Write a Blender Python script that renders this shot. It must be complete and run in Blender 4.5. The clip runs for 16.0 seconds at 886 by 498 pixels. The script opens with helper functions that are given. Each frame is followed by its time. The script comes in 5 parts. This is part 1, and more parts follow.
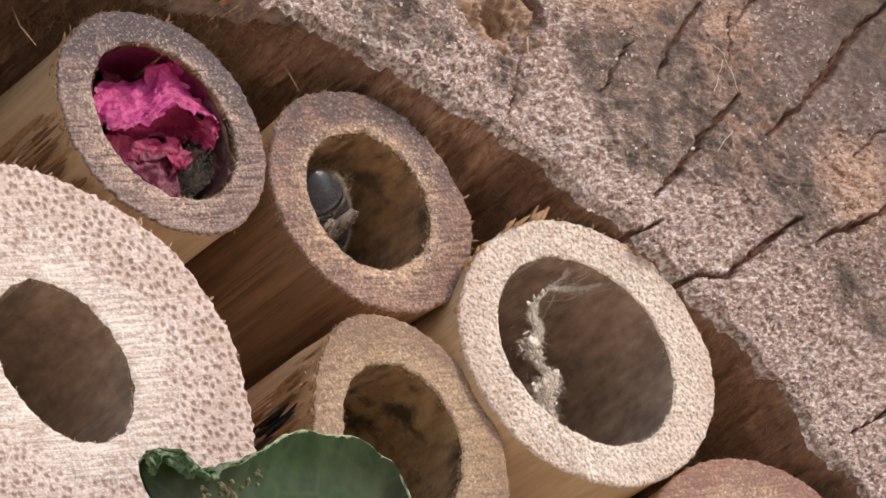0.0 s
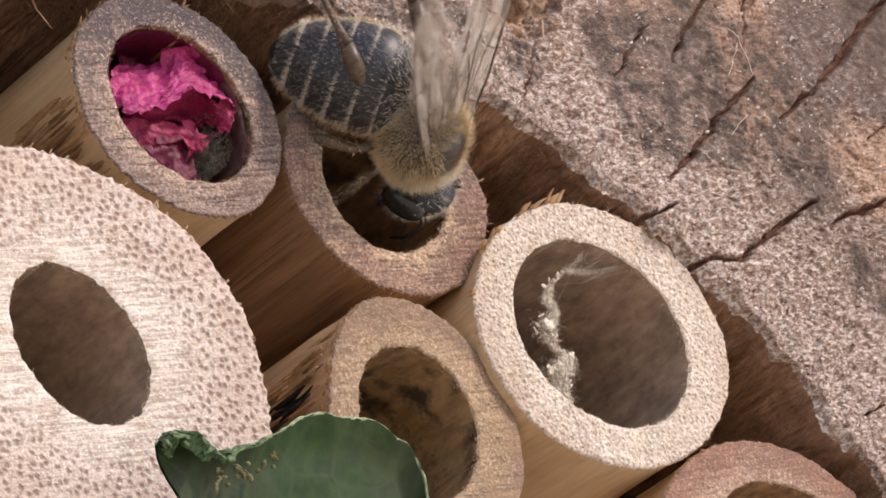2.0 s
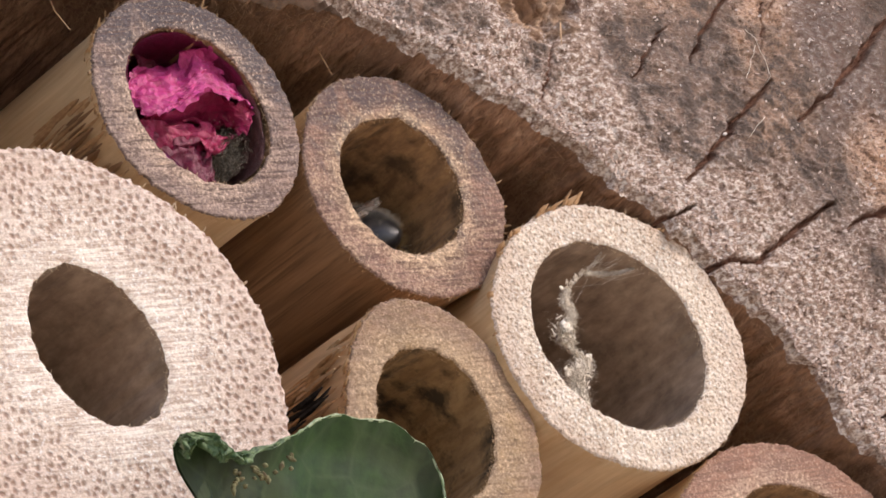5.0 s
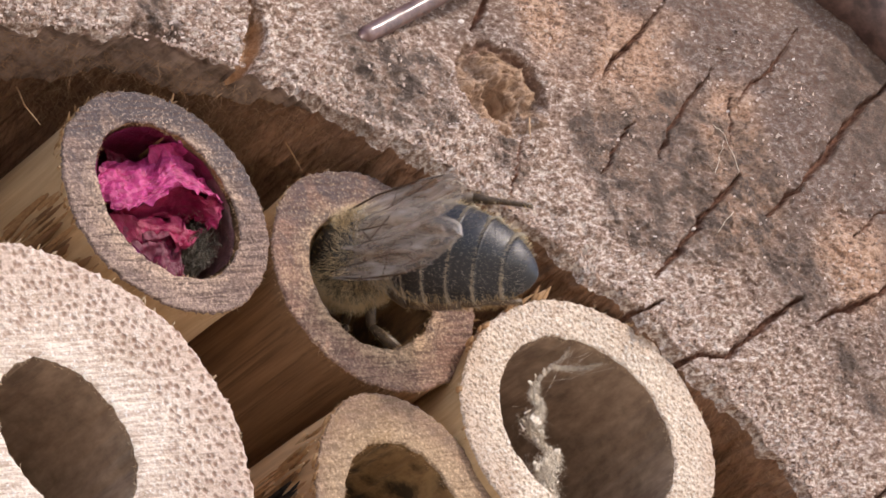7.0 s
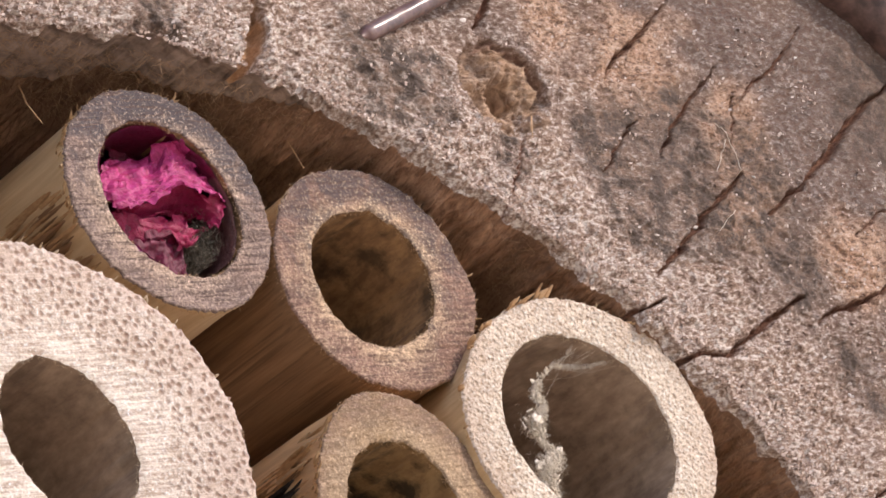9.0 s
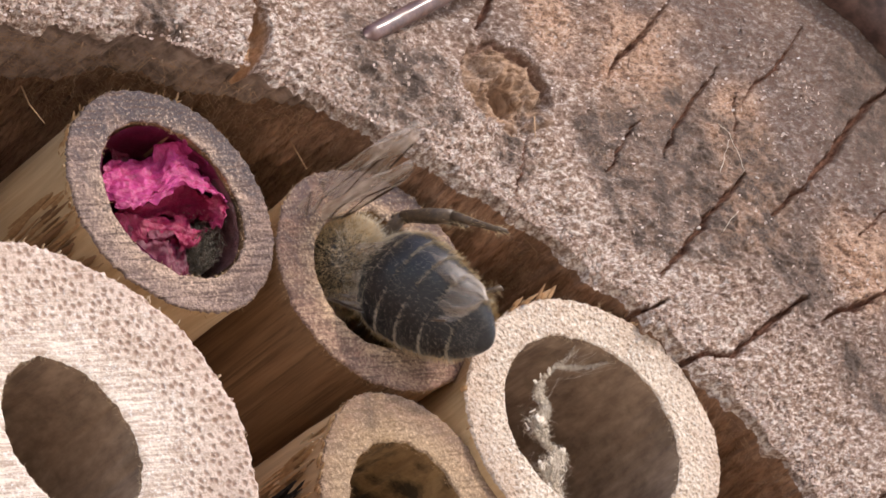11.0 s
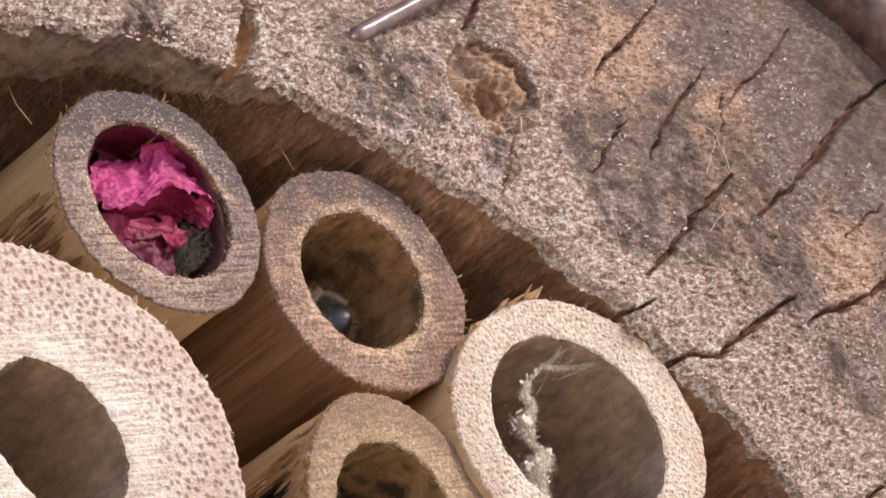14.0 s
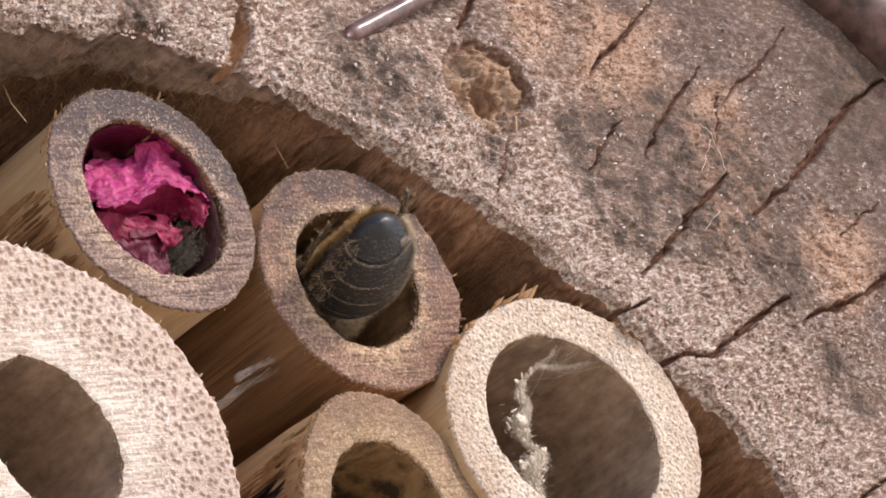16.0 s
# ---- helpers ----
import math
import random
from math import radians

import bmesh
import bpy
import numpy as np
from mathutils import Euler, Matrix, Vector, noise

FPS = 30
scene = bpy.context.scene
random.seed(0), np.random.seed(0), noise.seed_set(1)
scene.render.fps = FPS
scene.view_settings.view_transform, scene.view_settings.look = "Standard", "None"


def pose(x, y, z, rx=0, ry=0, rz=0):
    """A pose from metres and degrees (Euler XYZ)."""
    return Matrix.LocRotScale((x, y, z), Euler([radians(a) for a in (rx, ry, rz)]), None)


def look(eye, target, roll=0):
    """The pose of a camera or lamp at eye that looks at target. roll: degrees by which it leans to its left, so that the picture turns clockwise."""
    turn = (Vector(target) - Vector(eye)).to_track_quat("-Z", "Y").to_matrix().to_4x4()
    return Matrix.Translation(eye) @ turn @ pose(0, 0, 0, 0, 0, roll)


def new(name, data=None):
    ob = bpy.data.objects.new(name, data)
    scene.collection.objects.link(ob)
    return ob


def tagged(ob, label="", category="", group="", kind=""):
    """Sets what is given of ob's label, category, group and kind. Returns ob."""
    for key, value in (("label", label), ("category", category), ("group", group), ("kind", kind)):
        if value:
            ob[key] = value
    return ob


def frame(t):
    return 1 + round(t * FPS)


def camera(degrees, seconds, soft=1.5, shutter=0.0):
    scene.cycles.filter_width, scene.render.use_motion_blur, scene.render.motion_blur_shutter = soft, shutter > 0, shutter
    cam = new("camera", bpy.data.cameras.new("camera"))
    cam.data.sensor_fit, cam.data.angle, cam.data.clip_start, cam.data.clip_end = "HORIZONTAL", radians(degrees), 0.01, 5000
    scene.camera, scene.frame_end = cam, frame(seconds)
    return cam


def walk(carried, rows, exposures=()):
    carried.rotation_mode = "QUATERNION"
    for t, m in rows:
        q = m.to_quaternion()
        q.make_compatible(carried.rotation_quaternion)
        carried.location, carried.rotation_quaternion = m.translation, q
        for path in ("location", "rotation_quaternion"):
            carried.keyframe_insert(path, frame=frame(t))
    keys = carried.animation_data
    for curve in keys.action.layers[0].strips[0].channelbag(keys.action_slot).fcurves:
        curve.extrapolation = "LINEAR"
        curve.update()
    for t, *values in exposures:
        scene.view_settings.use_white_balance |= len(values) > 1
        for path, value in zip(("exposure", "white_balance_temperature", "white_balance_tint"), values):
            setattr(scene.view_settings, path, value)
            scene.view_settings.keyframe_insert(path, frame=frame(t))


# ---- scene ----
MM = 0.001
BASE = Vector((0.0, 0.0, 1.5))          # centre of the nest tube's mouth
cam = camera(10.0, 16.0, soft=1.6, shutter=0.25)
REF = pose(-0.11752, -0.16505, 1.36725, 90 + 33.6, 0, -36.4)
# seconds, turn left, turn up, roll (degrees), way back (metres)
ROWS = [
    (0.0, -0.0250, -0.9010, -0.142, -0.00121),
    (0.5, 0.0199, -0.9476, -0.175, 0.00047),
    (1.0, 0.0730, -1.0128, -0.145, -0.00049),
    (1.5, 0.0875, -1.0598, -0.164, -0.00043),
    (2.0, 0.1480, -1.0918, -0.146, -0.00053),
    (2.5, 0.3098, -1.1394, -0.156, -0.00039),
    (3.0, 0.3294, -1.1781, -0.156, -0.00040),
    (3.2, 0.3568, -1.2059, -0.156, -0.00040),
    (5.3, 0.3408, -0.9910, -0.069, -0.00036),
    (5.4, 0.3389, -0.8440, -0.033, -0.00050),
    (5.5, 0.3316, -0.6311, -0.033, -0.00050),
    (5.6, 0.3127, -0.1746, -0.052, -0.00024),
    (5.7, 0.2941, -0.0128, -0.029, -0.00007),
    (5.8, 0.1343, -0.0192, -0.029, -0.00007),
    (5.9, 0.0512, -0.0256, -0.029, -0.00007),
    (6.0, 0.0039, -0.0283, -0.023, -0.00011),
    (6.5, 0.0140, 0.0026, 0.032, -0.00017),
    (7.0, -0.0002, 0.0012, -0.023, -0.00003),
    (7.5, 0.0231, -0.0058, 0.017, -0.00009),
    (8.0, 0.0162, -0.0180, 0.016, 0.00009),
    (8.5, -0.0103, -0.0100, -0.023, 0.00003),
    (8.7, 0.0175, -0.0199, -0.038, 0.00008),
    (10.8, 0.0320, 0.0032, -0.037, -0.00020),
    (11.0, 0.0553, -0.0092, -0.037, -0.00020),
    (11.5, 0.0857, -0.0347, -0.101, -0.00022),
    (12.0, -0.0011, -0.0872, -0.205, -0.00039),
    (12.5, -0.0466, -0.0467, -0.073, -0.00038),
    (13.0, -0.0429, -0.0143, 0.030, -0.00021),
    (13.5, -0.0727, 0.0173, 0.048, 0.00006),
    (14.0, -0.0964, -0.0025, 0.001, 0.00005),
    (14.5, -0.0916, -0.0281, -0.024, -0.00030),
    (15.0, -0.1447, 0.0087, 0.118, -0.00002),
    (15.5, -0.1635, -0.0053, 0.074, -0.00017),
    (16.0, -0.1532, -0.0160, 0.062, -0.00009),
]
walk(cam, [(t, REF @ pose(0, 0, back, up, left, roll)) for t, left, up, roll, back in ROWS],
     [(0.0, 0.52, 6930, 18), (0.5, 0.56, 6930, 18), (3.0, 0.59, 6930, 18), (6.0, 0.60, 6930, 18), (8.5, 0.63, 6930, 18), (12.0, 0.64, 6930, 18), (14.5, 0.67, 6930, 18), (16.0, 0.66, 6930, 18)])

# ---- world and sun ----
SUN = Vector((0.36, -0.64, 0.68)).normalized()
world = bpy.data.worlds.new("daylight")
scene.world = world
world.use_nodes = True
sky = world.node_tree.nodes.new("ShaderNodeTexSky")
sky.sky_type, sky.sun_disc = "NISHITA", False
sky.sun_elevation, sky.sun_rotation = math.asin(SUN.z), math.atan2(SUN.x, SUN.y)
back_light = world.node_tree.nodes["Background"]
back_light.inputs["Strength"].default_value = 0.15
world.node_tree.links.new(sky.outputs["Color"], back_light.inputs["Color"])
sun = new("sun", bpy.data.lights.new("sun", "SUN"))
sun.data.energy, sun.data.angle, sun.data.color = 1.85, radians(1.2), (1.0, 0.94, 0.86)
sun.matrix_world = look(BASE + SUN, BASE)


# ---- node helpers ----
class Nodes:
    """A small builder of procedural materials."""

    def __init__(self, name, rough=0.8, spec=0.3):
        self.mat = bpy.data.materials.new(name)
        self.mat.use_nodes = True
        self.tree = self.mat.node_tree
        self.bsdf = self.tree.nodes["Principled BSDF"]
        self.bsdf.inputs["Roughness"].default_value = rough
        self.bsdf.inputs["Specular IOR Level"].default_value = spec
        self.pos = self.tree.nodes.new("ShaderNodeTexCoord").outputs["Object"]

    def link(self, a, b):
        self.tree.links.new(a, b)

    def mapped(self, scale=(1, 1, 1), rot=(0, 0, 0), loc=(0, 0, 0)):
        # turned first, then stretched
        r = self.tree.nodes.new("ShaderNodeMapping")
        r.inputs["Rotation"].default_value = [radians(a) for a in rot]
        self.link(self.pos, r.inputs["Vector"])
        n = self.tree.nodes.new("ShaderNodeMapping")
        n.inputs["Scale"].default_value, n.inputs["Location"].default_value = scale, loc
        self.link(r.outputs["Vector"], n.inputs["Vector"])
        return n.outputs["Vector"]

    def noise(self, size, detail=4.0, rough=0.6, vec=None, warp=0.0):
        """Noise with features of about the given size in millimetres."""
        n = self.tree.nodes.new("ShaderNodeTexNoise")
        n.inputs["Scale"].default_value = 1000.0 / size
        n.inputs["Detail"].default_value, n.inputs["Roughness"].default_value = detail, rough
        n.inputs["Distortion"].default_value = warp
        self.link(vec or self.pos, n.inputs["Vector"])
        return n.outputs["Fac"]

    def cells(self, size, vec=None, feature="F1", out="Distance", jitter=0.8, flat=False):
        n = self.tree.nodes.new("ShaderNodeTexVoronoi")
        n.voronoi_dimensions = "2D" if flat else "3D"
        n.feature = feature
        n.inputs["Scale"].default_value, n.inputs["Randomness"].default_value = 1000.0 / size, jitter
        self.link(vec or self.pos, n.inputs["Vector"])
        return n.outputs[out]

    def ramp(self, fac, stops):
        n = self.tree.nodes.new("ShaderNodeValToRGB")
        el = n.color_ramp.elements
        while len(el) < len(stops):
            el.new(0.5)
        for e, (at, c) in zip(el, stops):
            e.position = at
            e.color = (*c, 1) if len(c) == 3 else (c[0], c[0], c[0], 1)
        self.link(fac, n.inputs["Fac"])
        return n.outputs["Color"]

    def mix(self, fac, a, b, blend="MIX"):
        n = self.tree.nodes.new("ShaderNodeMix")
        n.data_type, n.blend_type = "RGBA", blend
        for v, i in ((fac, 0), (a, 6), (b, 7)):
            if isinstance(v, (int, float)):
                n.inputs[i].default_value = v
            elif isinstance(v, tuple):
                n.inputs[i].default_value = (*v, 1)
            else:
                self.link(v, n.inputs[i])
        return n.outputs[2]

    def math(self, op, a, b=0.0, clamp=False):
        n = self.tree.nodes.new("ShaderNodeMath")
        n.operation, n.use_clamp = op, clamp
        for v, i in ((a, 0), (b, 1)):
            if isinstance(v, (int, float)):
                n.inputs[i].default_value = v
            else:
                self.link(v, n.inputs[i])
        return n.outputs[0]

    def radius(self, lo, hi, dx=0.0, dz=0.0):
        """0 to 1 from lo to hi millimetres off the axis that runs along y."""
        v = self.tree.nodes.new("ShaderNodeVectorMath")
        v.operation = "LENGTH"
        self.link(self.mapped((1, 0, 1), (0, 0, 0), (-dx * MM, 0, -dz * MM)), v.inputs[0])
        return self.math("DIVIDE", self.math("SUBTRACT", v.outputs["Value"], lo * MM), (hi - lo) * MM, True)

    def mask(self, name):
        a = self.tree.nodes.new("ShaderNodeAttribute")
        a.attribute_name = name
        return a.outputs["Fac"]

    def height(self):
        x = self.tree.nodes.new("ShaderNodeSeparateXYZ")
        self.link(self.pos, x.inputs[0])
        return x.outputs["Z"]

    def done(self, color, bump=None, height=0.1, strength=0.7):
        if isinstance(color, tuple):
            self.bsdf.inputs["Base Color"].default_value = (*color, 1)
        else:
            self.link(color, self.bsdf.inputs["Base Color"])
        if bump is not None:
            b = self.tree.nodes.new("ShaderNodeBump")
            b.inputs["Strength"].default_value, b.inputs["Distance"].default_value = strength, height * MM
            self.link(bump, b.inputs["Height"])
            self.link(b.outputs["Normal"], self.bsdf.inputs["Normal"])
        return self.mat


SAW = (0, 23.6, 0)      # direction of the saw marks on every cut end


def cut_end(name, inner, outer, span, dark, grime=0.3, dots=0.0, dot_color=(0.2, 0.11, 0.07), dot_size=0.6, dot_span=(5.0, 7.0), hub=(0, 0), saw=0.6, top=0.0, tint=(0.36, 0.19, 0.12)):
    """Sawn bamboo end: soft inner and dense outer wall (span, mm), fibre bundles, saw scratches, weathering, soot (top: how much thicker upwards)."""
    n = Nodes(name, 0.8, 0.3)
    scratch = n.noise(0.34, 4, 0.7, n.mapped((0.13, 1, 2.0), SAW), 0.1)
    broad = n.noise(1.0, 4, 0.65, n.mapped((0.3, 1, 2.2), SAW), 0.3)
    grain = n.noise(0.17, 4, 0.8)
    blot = n.noise(2.6, 5, 0.65, warp=0.6)
    out = n.math("ADD", n.radius(span[0], span[1], *hub), n.math("MULTIPLY", n.math("SUBTRACT", blot, 0.5), 1.9), True)
    col = n.mix(out, inner, outer)
    col = n.mix(n.ramp(blot, [(0.50, (0,)), (0.66, (0.45,))]), col, tint)
    col = n.mix(n.ramp(broad, [(0.36, (0.7 * saw,)), (0.54, (0,))]), col, dark)
    soot = n.noise(1.9, 6, 0.72, n.mapped((1, 1, 1), loc=(0.013, 0, 0.005)), 0.5)
    soot = n.math("ADD", soot, n.math("MULTIPLY", n.height(), top * 1000.0))
    col = n.mix(n.math("MULTIPLY", n.ramp(soot, [(0.47, (0,)), (0.66, (1,))]), grime), col, (0.075, 0.070, 0.082))
    col = n.mix(n.ramp(scratch, [(0.40, (1.3 * saw,)), (0.49, (0,))]), col, dark)
    soft = n.math("SUBTRACT", 1.0, n.math("MULTIPLY", out, 0.6))
    col = n.mix(n.math("MULTIPLY", n.ramp(scratch, [(0.56, (0,)), (0.68, (0.4 * saw,))]), soft), col, tuple(min(0.9, 1.5 * c) for c in inner))
    col = n.mix(n.ramp(grain, [(0.38, (0.9,)), (0.48, (0,))]), col, dark)
    col = n.mix(n.math("MULTIPLY", n.ramp(grain, [(0.54, (0,)), (0.63, (0.95,))]), soft), col, tuple(min(0.92, 1.5 * c + 0.04) for c in inner))
    bump = n.math("ADD", n.math("MULTIPLY", grain, 1.5), n.math("MULTIPLY", scratch, 1.0 * saw))
    if dots:
        cell = n.cells(dot_size, n.mapped((1, 1, 1), (90, 0, 0)), flat=True)
        spot = n.ramp(n.math("ADD", cell, n.math("MULTIPLY", n.noise(0.18, 3), 0.45)), [(0.34, (1,)), (0.60, (0,))])
        where = n.math("ADD", n.radius(dot_span[0], dot_span[1], *hub), n.math("MULTIPLY", n.math("SUBTRACT", blot, 0.5), 1.2), True)
        spot = n.math("MULTIPLY", spot, where)
        col = n.mix(n.math("MULTIPLY", spot, dots), col, dot_color)
        bare = n.math("MULTIPLY", n.math("SUBTRACT", 1.0, where), n.ramp(scratch, [(0.49, (0,)), (0.60, (0.85,))]))
        col = n.mix(bare, col, (0.93, 0.85, 0.73))
        bump = n.math("SUBTRACT", bump, n.math("MULTIPLY", spot, 1.1))
    return n.done(col, bump, 0.09, 1.0)


def skin(name, pale, dark, stain=0.3, brown_below=None):
    """Outer skin of a cane, streaked along its length; given a height (mm), stain and shade are painted brown below it.
    """
    n = Nodes(name, 0.5, 0.4)
    fib = n.noise(0.5, 5, 0.65, n.mapped((1, 0.05, 1)))
    blot = n.noise(4.0, 4, 0.6, n.mapped((1, 0.4, 1)))
    col = n.mix(n.ramp(fib, [(0.35, (0,)), (0.65, (1,))]), dark, pale)
    col = n.mix(n.math("MULTIPLY", n.ramp(blot, [(0.5, (0,)), (0.72, (1,))]), stain), col, (0.13, 0.08, 0.05))
    if brown_below is not None:
        # lower flank: stain and shade put together into one brown
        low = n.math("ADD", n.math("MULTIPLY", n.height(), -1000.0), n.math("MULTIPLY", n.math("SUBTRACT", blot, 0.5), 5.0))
        low = n.math("MULTIPLY", n.math("ADD", low, brown_below), 0.6, True)
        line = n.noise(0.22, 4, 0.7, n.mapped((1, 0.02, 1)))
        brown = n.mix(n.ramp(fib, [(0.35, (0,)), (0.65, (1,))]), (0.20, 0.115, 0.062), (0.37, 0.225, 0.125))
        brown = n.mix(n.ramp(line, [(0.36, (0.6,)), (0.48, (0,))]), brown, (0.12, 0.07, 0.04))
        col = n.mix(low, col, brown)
    return n.done(col, fib, 0.05, 0.5)


def bore(name, pale, dark, mould=0.3):
    n = Nodes(name, 0.7, 0.3)
    fib = n.noise(0.6, 4, 0.6, n.mapped((1, 0.4, 1)))
    blot = n.noise(2.2, 5, 0.65)
    col = n.mix(n.ramp(fib, [(0.35, (0,)), (0.65, (1,))]), dark, pale)
    col = n.mix(n.math("MULTIPLY", n.ramp(blot, [(0.46, (0,)), (0.62, (1,))]), mould), col, (0.035, 0.028, 0.02))
    return n.done(col, blot, 0.1, 0.5)


def old_wood():
    """Weathered end grain: pale and fuzzy by the bore, darker and smoother towards the bark, with mould, rusty patches, raw cracks and a knot."""
    n = Nodes("weathered_wood", 0.75, 0.3)
    fleck = n.noise(0.27, 5, 0.75, n.mapped((0.62, 1, 1.15), SAW))
    fleck = n.math("ADD", fleck, n.math("MULTIPLY", n.math("SUBTRACT", 1.0, n.radius(49, 56)), 0.045))
    fine = n.noise(0.12, 3, 0.75)
    patch = n.noise(4.5, 5, 0.65, warp=0.8)
    mould = n.noise(1.3, 6, 0.8, n.mapped((1, 1, 1), loc=(0.011, 0.0, 0.043)))
    out = n.math("ADD", n.radius(53, 64), n.math("MULTIPLY", n.math("SUBTRACT", patch, 0.5), 1.6), True)
    col = n.mix(n.ramp(patch, [(0.33, (0,)), (0.66, (1,))]), (0.385, 0.25, 0.178), (0.53, 0.385, 0.31))
    col = n.mix(out, col, n.mix(n.ramp(mould, [(0.35, (0,)), (0.65, (1,))]), (0.120, 0.088, 0.078), (0.235, 0.165, 0.135)))
    col = n.mix(n.mask("rust"), col, n.mix(n.ramp(mould, [(0.36, (0,)), (0.62, (1,))]), (0.44, 0.235, 0.135), (0.76, 0.50, 0.345)))
    col = n.mix(n.ramp(fleck, [(0.39, (1,)), (0.51, (0,))]), col, (0.15, 0.082, 0.055))
    pale = n.math("MULTIPLY", n.ramp(fleck, [(0.53, (0,)), (0.61, (1,))]), n.math("SUBTRACT", 1.0, n.math("MULTIPLY", out, 0.75)))
    col = n.mix(pale, col, (0.91, 0.80, 0.71))
    col = n.mix(n.ramp(fine, [(0.34, (0.6,)), (0.48, (0,))]), col, (0.19, 0.115, 0.08))
    col = n.mix(n.math("MULTIPLY", n.mask("mould"), 0.55), col, (0.21, 0.135, 0.098))
    dirt = n.math("MULTIPLY", n.ramp(mould, [(0.42, (0,)), (0.56, (1,))]), n.mask("mould"))
    col = n.mix(dirt, col, (0.10, 0.070, 0.054))
    knot = n.mix(n.ramp(n.noise(0.7, 5, 0.7, warp=1.0), [(0.36, (0,)), (0.62, (1,))]), (0.25, 0.14, 0.08), (0.60, 0.40, 0.265))
    col = n.mix(n.mask("knot"), col, knot)
    raw = n.mix(n.ramp(fleck, [(0.35, (0,)), (0.65, (1,))]), (0.10, 0.042, 0.026), (0.25, 0.115, 0.07))
    col = n.mix(n.mask("crack"), col, raw)
    fresh = n.mix(n.ramp(fleck, [(0.35, (0,)), (0.65, (1,))]), (0.40, 0.21, 0.10), (0.62, 0.38, 0.22))
    col = n.mix(n.mask("groove"), col, fresh)
    return n.done(col, n.math("ADD", fleck, n.math("MULTIPLY", fine, 0.5)), 0.2, 1.0)


def raw_wood(name, pale, dark, size=0.5):
    n = Nodes(name, 0.85, 0.2)
    fib = n.noise(size, 5, 0.7, n.mapped((1, 0.18, 1)), 0.6)
    hair = n.noise(0.4 * size, 4, 0.75, n.mapped((1, 0.12, 1), (0, 0, 14)), 0.8)
    blot = n.noise(4.0, 4, 0.6)
    col = n.mix(n.ramp(fib, [(0.34, (0,)), (0.66, (1,))]), dark, pale)
    col = n.mix(n.ramp(hair, [(0.38, (0.7,)), (0.5, (0,))]), col, tuple(0.6 * c for c in dark))
    col = n.mix(n.ramp(hair, [(0.54, (0,)), (0.68, (0.6,))]), col, tuple(min(1, 1.25 * c) for c in pale))
    fib = n.math("ADD", fib, n.math("MULTIPLY", hair, 0.7))
    col = n.mix(n.ramp(blot, [(0.42, (0.6,)), (0.62, (0,))]), col, tuple(0.5 * c for c in dark))
    return n.done(col, fib, 0.2, 0.9)


def plain(name, a, b, size=0.4, rough=0.6, spec=0.4, height=0.03):
    n = Nodes(name, rough, spec)
    f = n.noise(size, 4, 0.6)
    return n.done(n.mix(n.ramp(f, [(0.35, (0,)), (0.65, (1,))]), a, b), f, height, 0.5)


WOOD = old_wood()
FRESH = raw_wood("split_wood", (0.55, 0.37, 0.22), (0.34, 0.20, 0.11))
LIP = plain("weathered_lip", (0.17, 0.125, 0.10), (0.42, 0.32, 0.265), 0.9, 0.9, 0.15, 0.12)
CAVITY = raw_wood("bored_wood", (0.56, 0.34, 0.22), (0.31, 0.178, 0.115))
FIBRE = plain("wood_fibre", (0.56, 0.38, 0.21), (0.42, 0.26, 0.14))
SOFT_FIBRE = plain("soft_fibre", (0.46, 0.29, 0.165), (0.31, 0.185, 0.10))
TAN_FIBRE = plain("tan_fibre", (0.66, 0.43, 0.24), (0.48, 0.29, 0.155))
PALE_FIBRE = plain("pale_fibre", (0.66, 0.52, 0.36), (0.52, 0.38, 0.24))


# ---- mesh helpers (millimetres round the thing's own origin) ----
def thing(name, at, label, category, group="", kind=""):
    ob = new(name)
    ob.location = BASE + Vector(at) * MM
    ob.empty_display_size = 0.002
    return tagged(ob, label, category, group, kind)


def surface(name, verts, faces, material, parent, label="", smooth=True, kind=""):
    me = bpy.data.meshes.new(name)
    v = np.asarray(verts, float) * MM
    me.from_pydata(v.tolist() if len(v) < 4 else v, [], faces if isinstance(faces, list) else faces.tolist())
    if smooth:
        me.polygons.foreach_set("use_smooth", np.ones(len(me.polygons), bool))
    for m in material if isinstance(material, (list, tuple)) else [material]:
        me.materials.append(m)
    me.update()
    ob = new(name, me)
    ob.parent = parent
    return tagged(ob, label, kind=kind)


def grid_faces(nu, nv, wrap=False, flip=False):
    """Quads of an nu x nv grid of points (v runs fastest)."""
    i = np.arange(nu if wrap else nu - 1)[:, None]
    j = np.arange(nv - 1)[None, :]
    k = (i + 1) % nu
    a, b, c, d = i * nv + j, i * nv + j + 1, k * nv + j + 1, k * nv + j
    q = np.stack([a, b, c, d] if not flip else [d, c, b, a], -1).reshape(-1, 4)
    return q


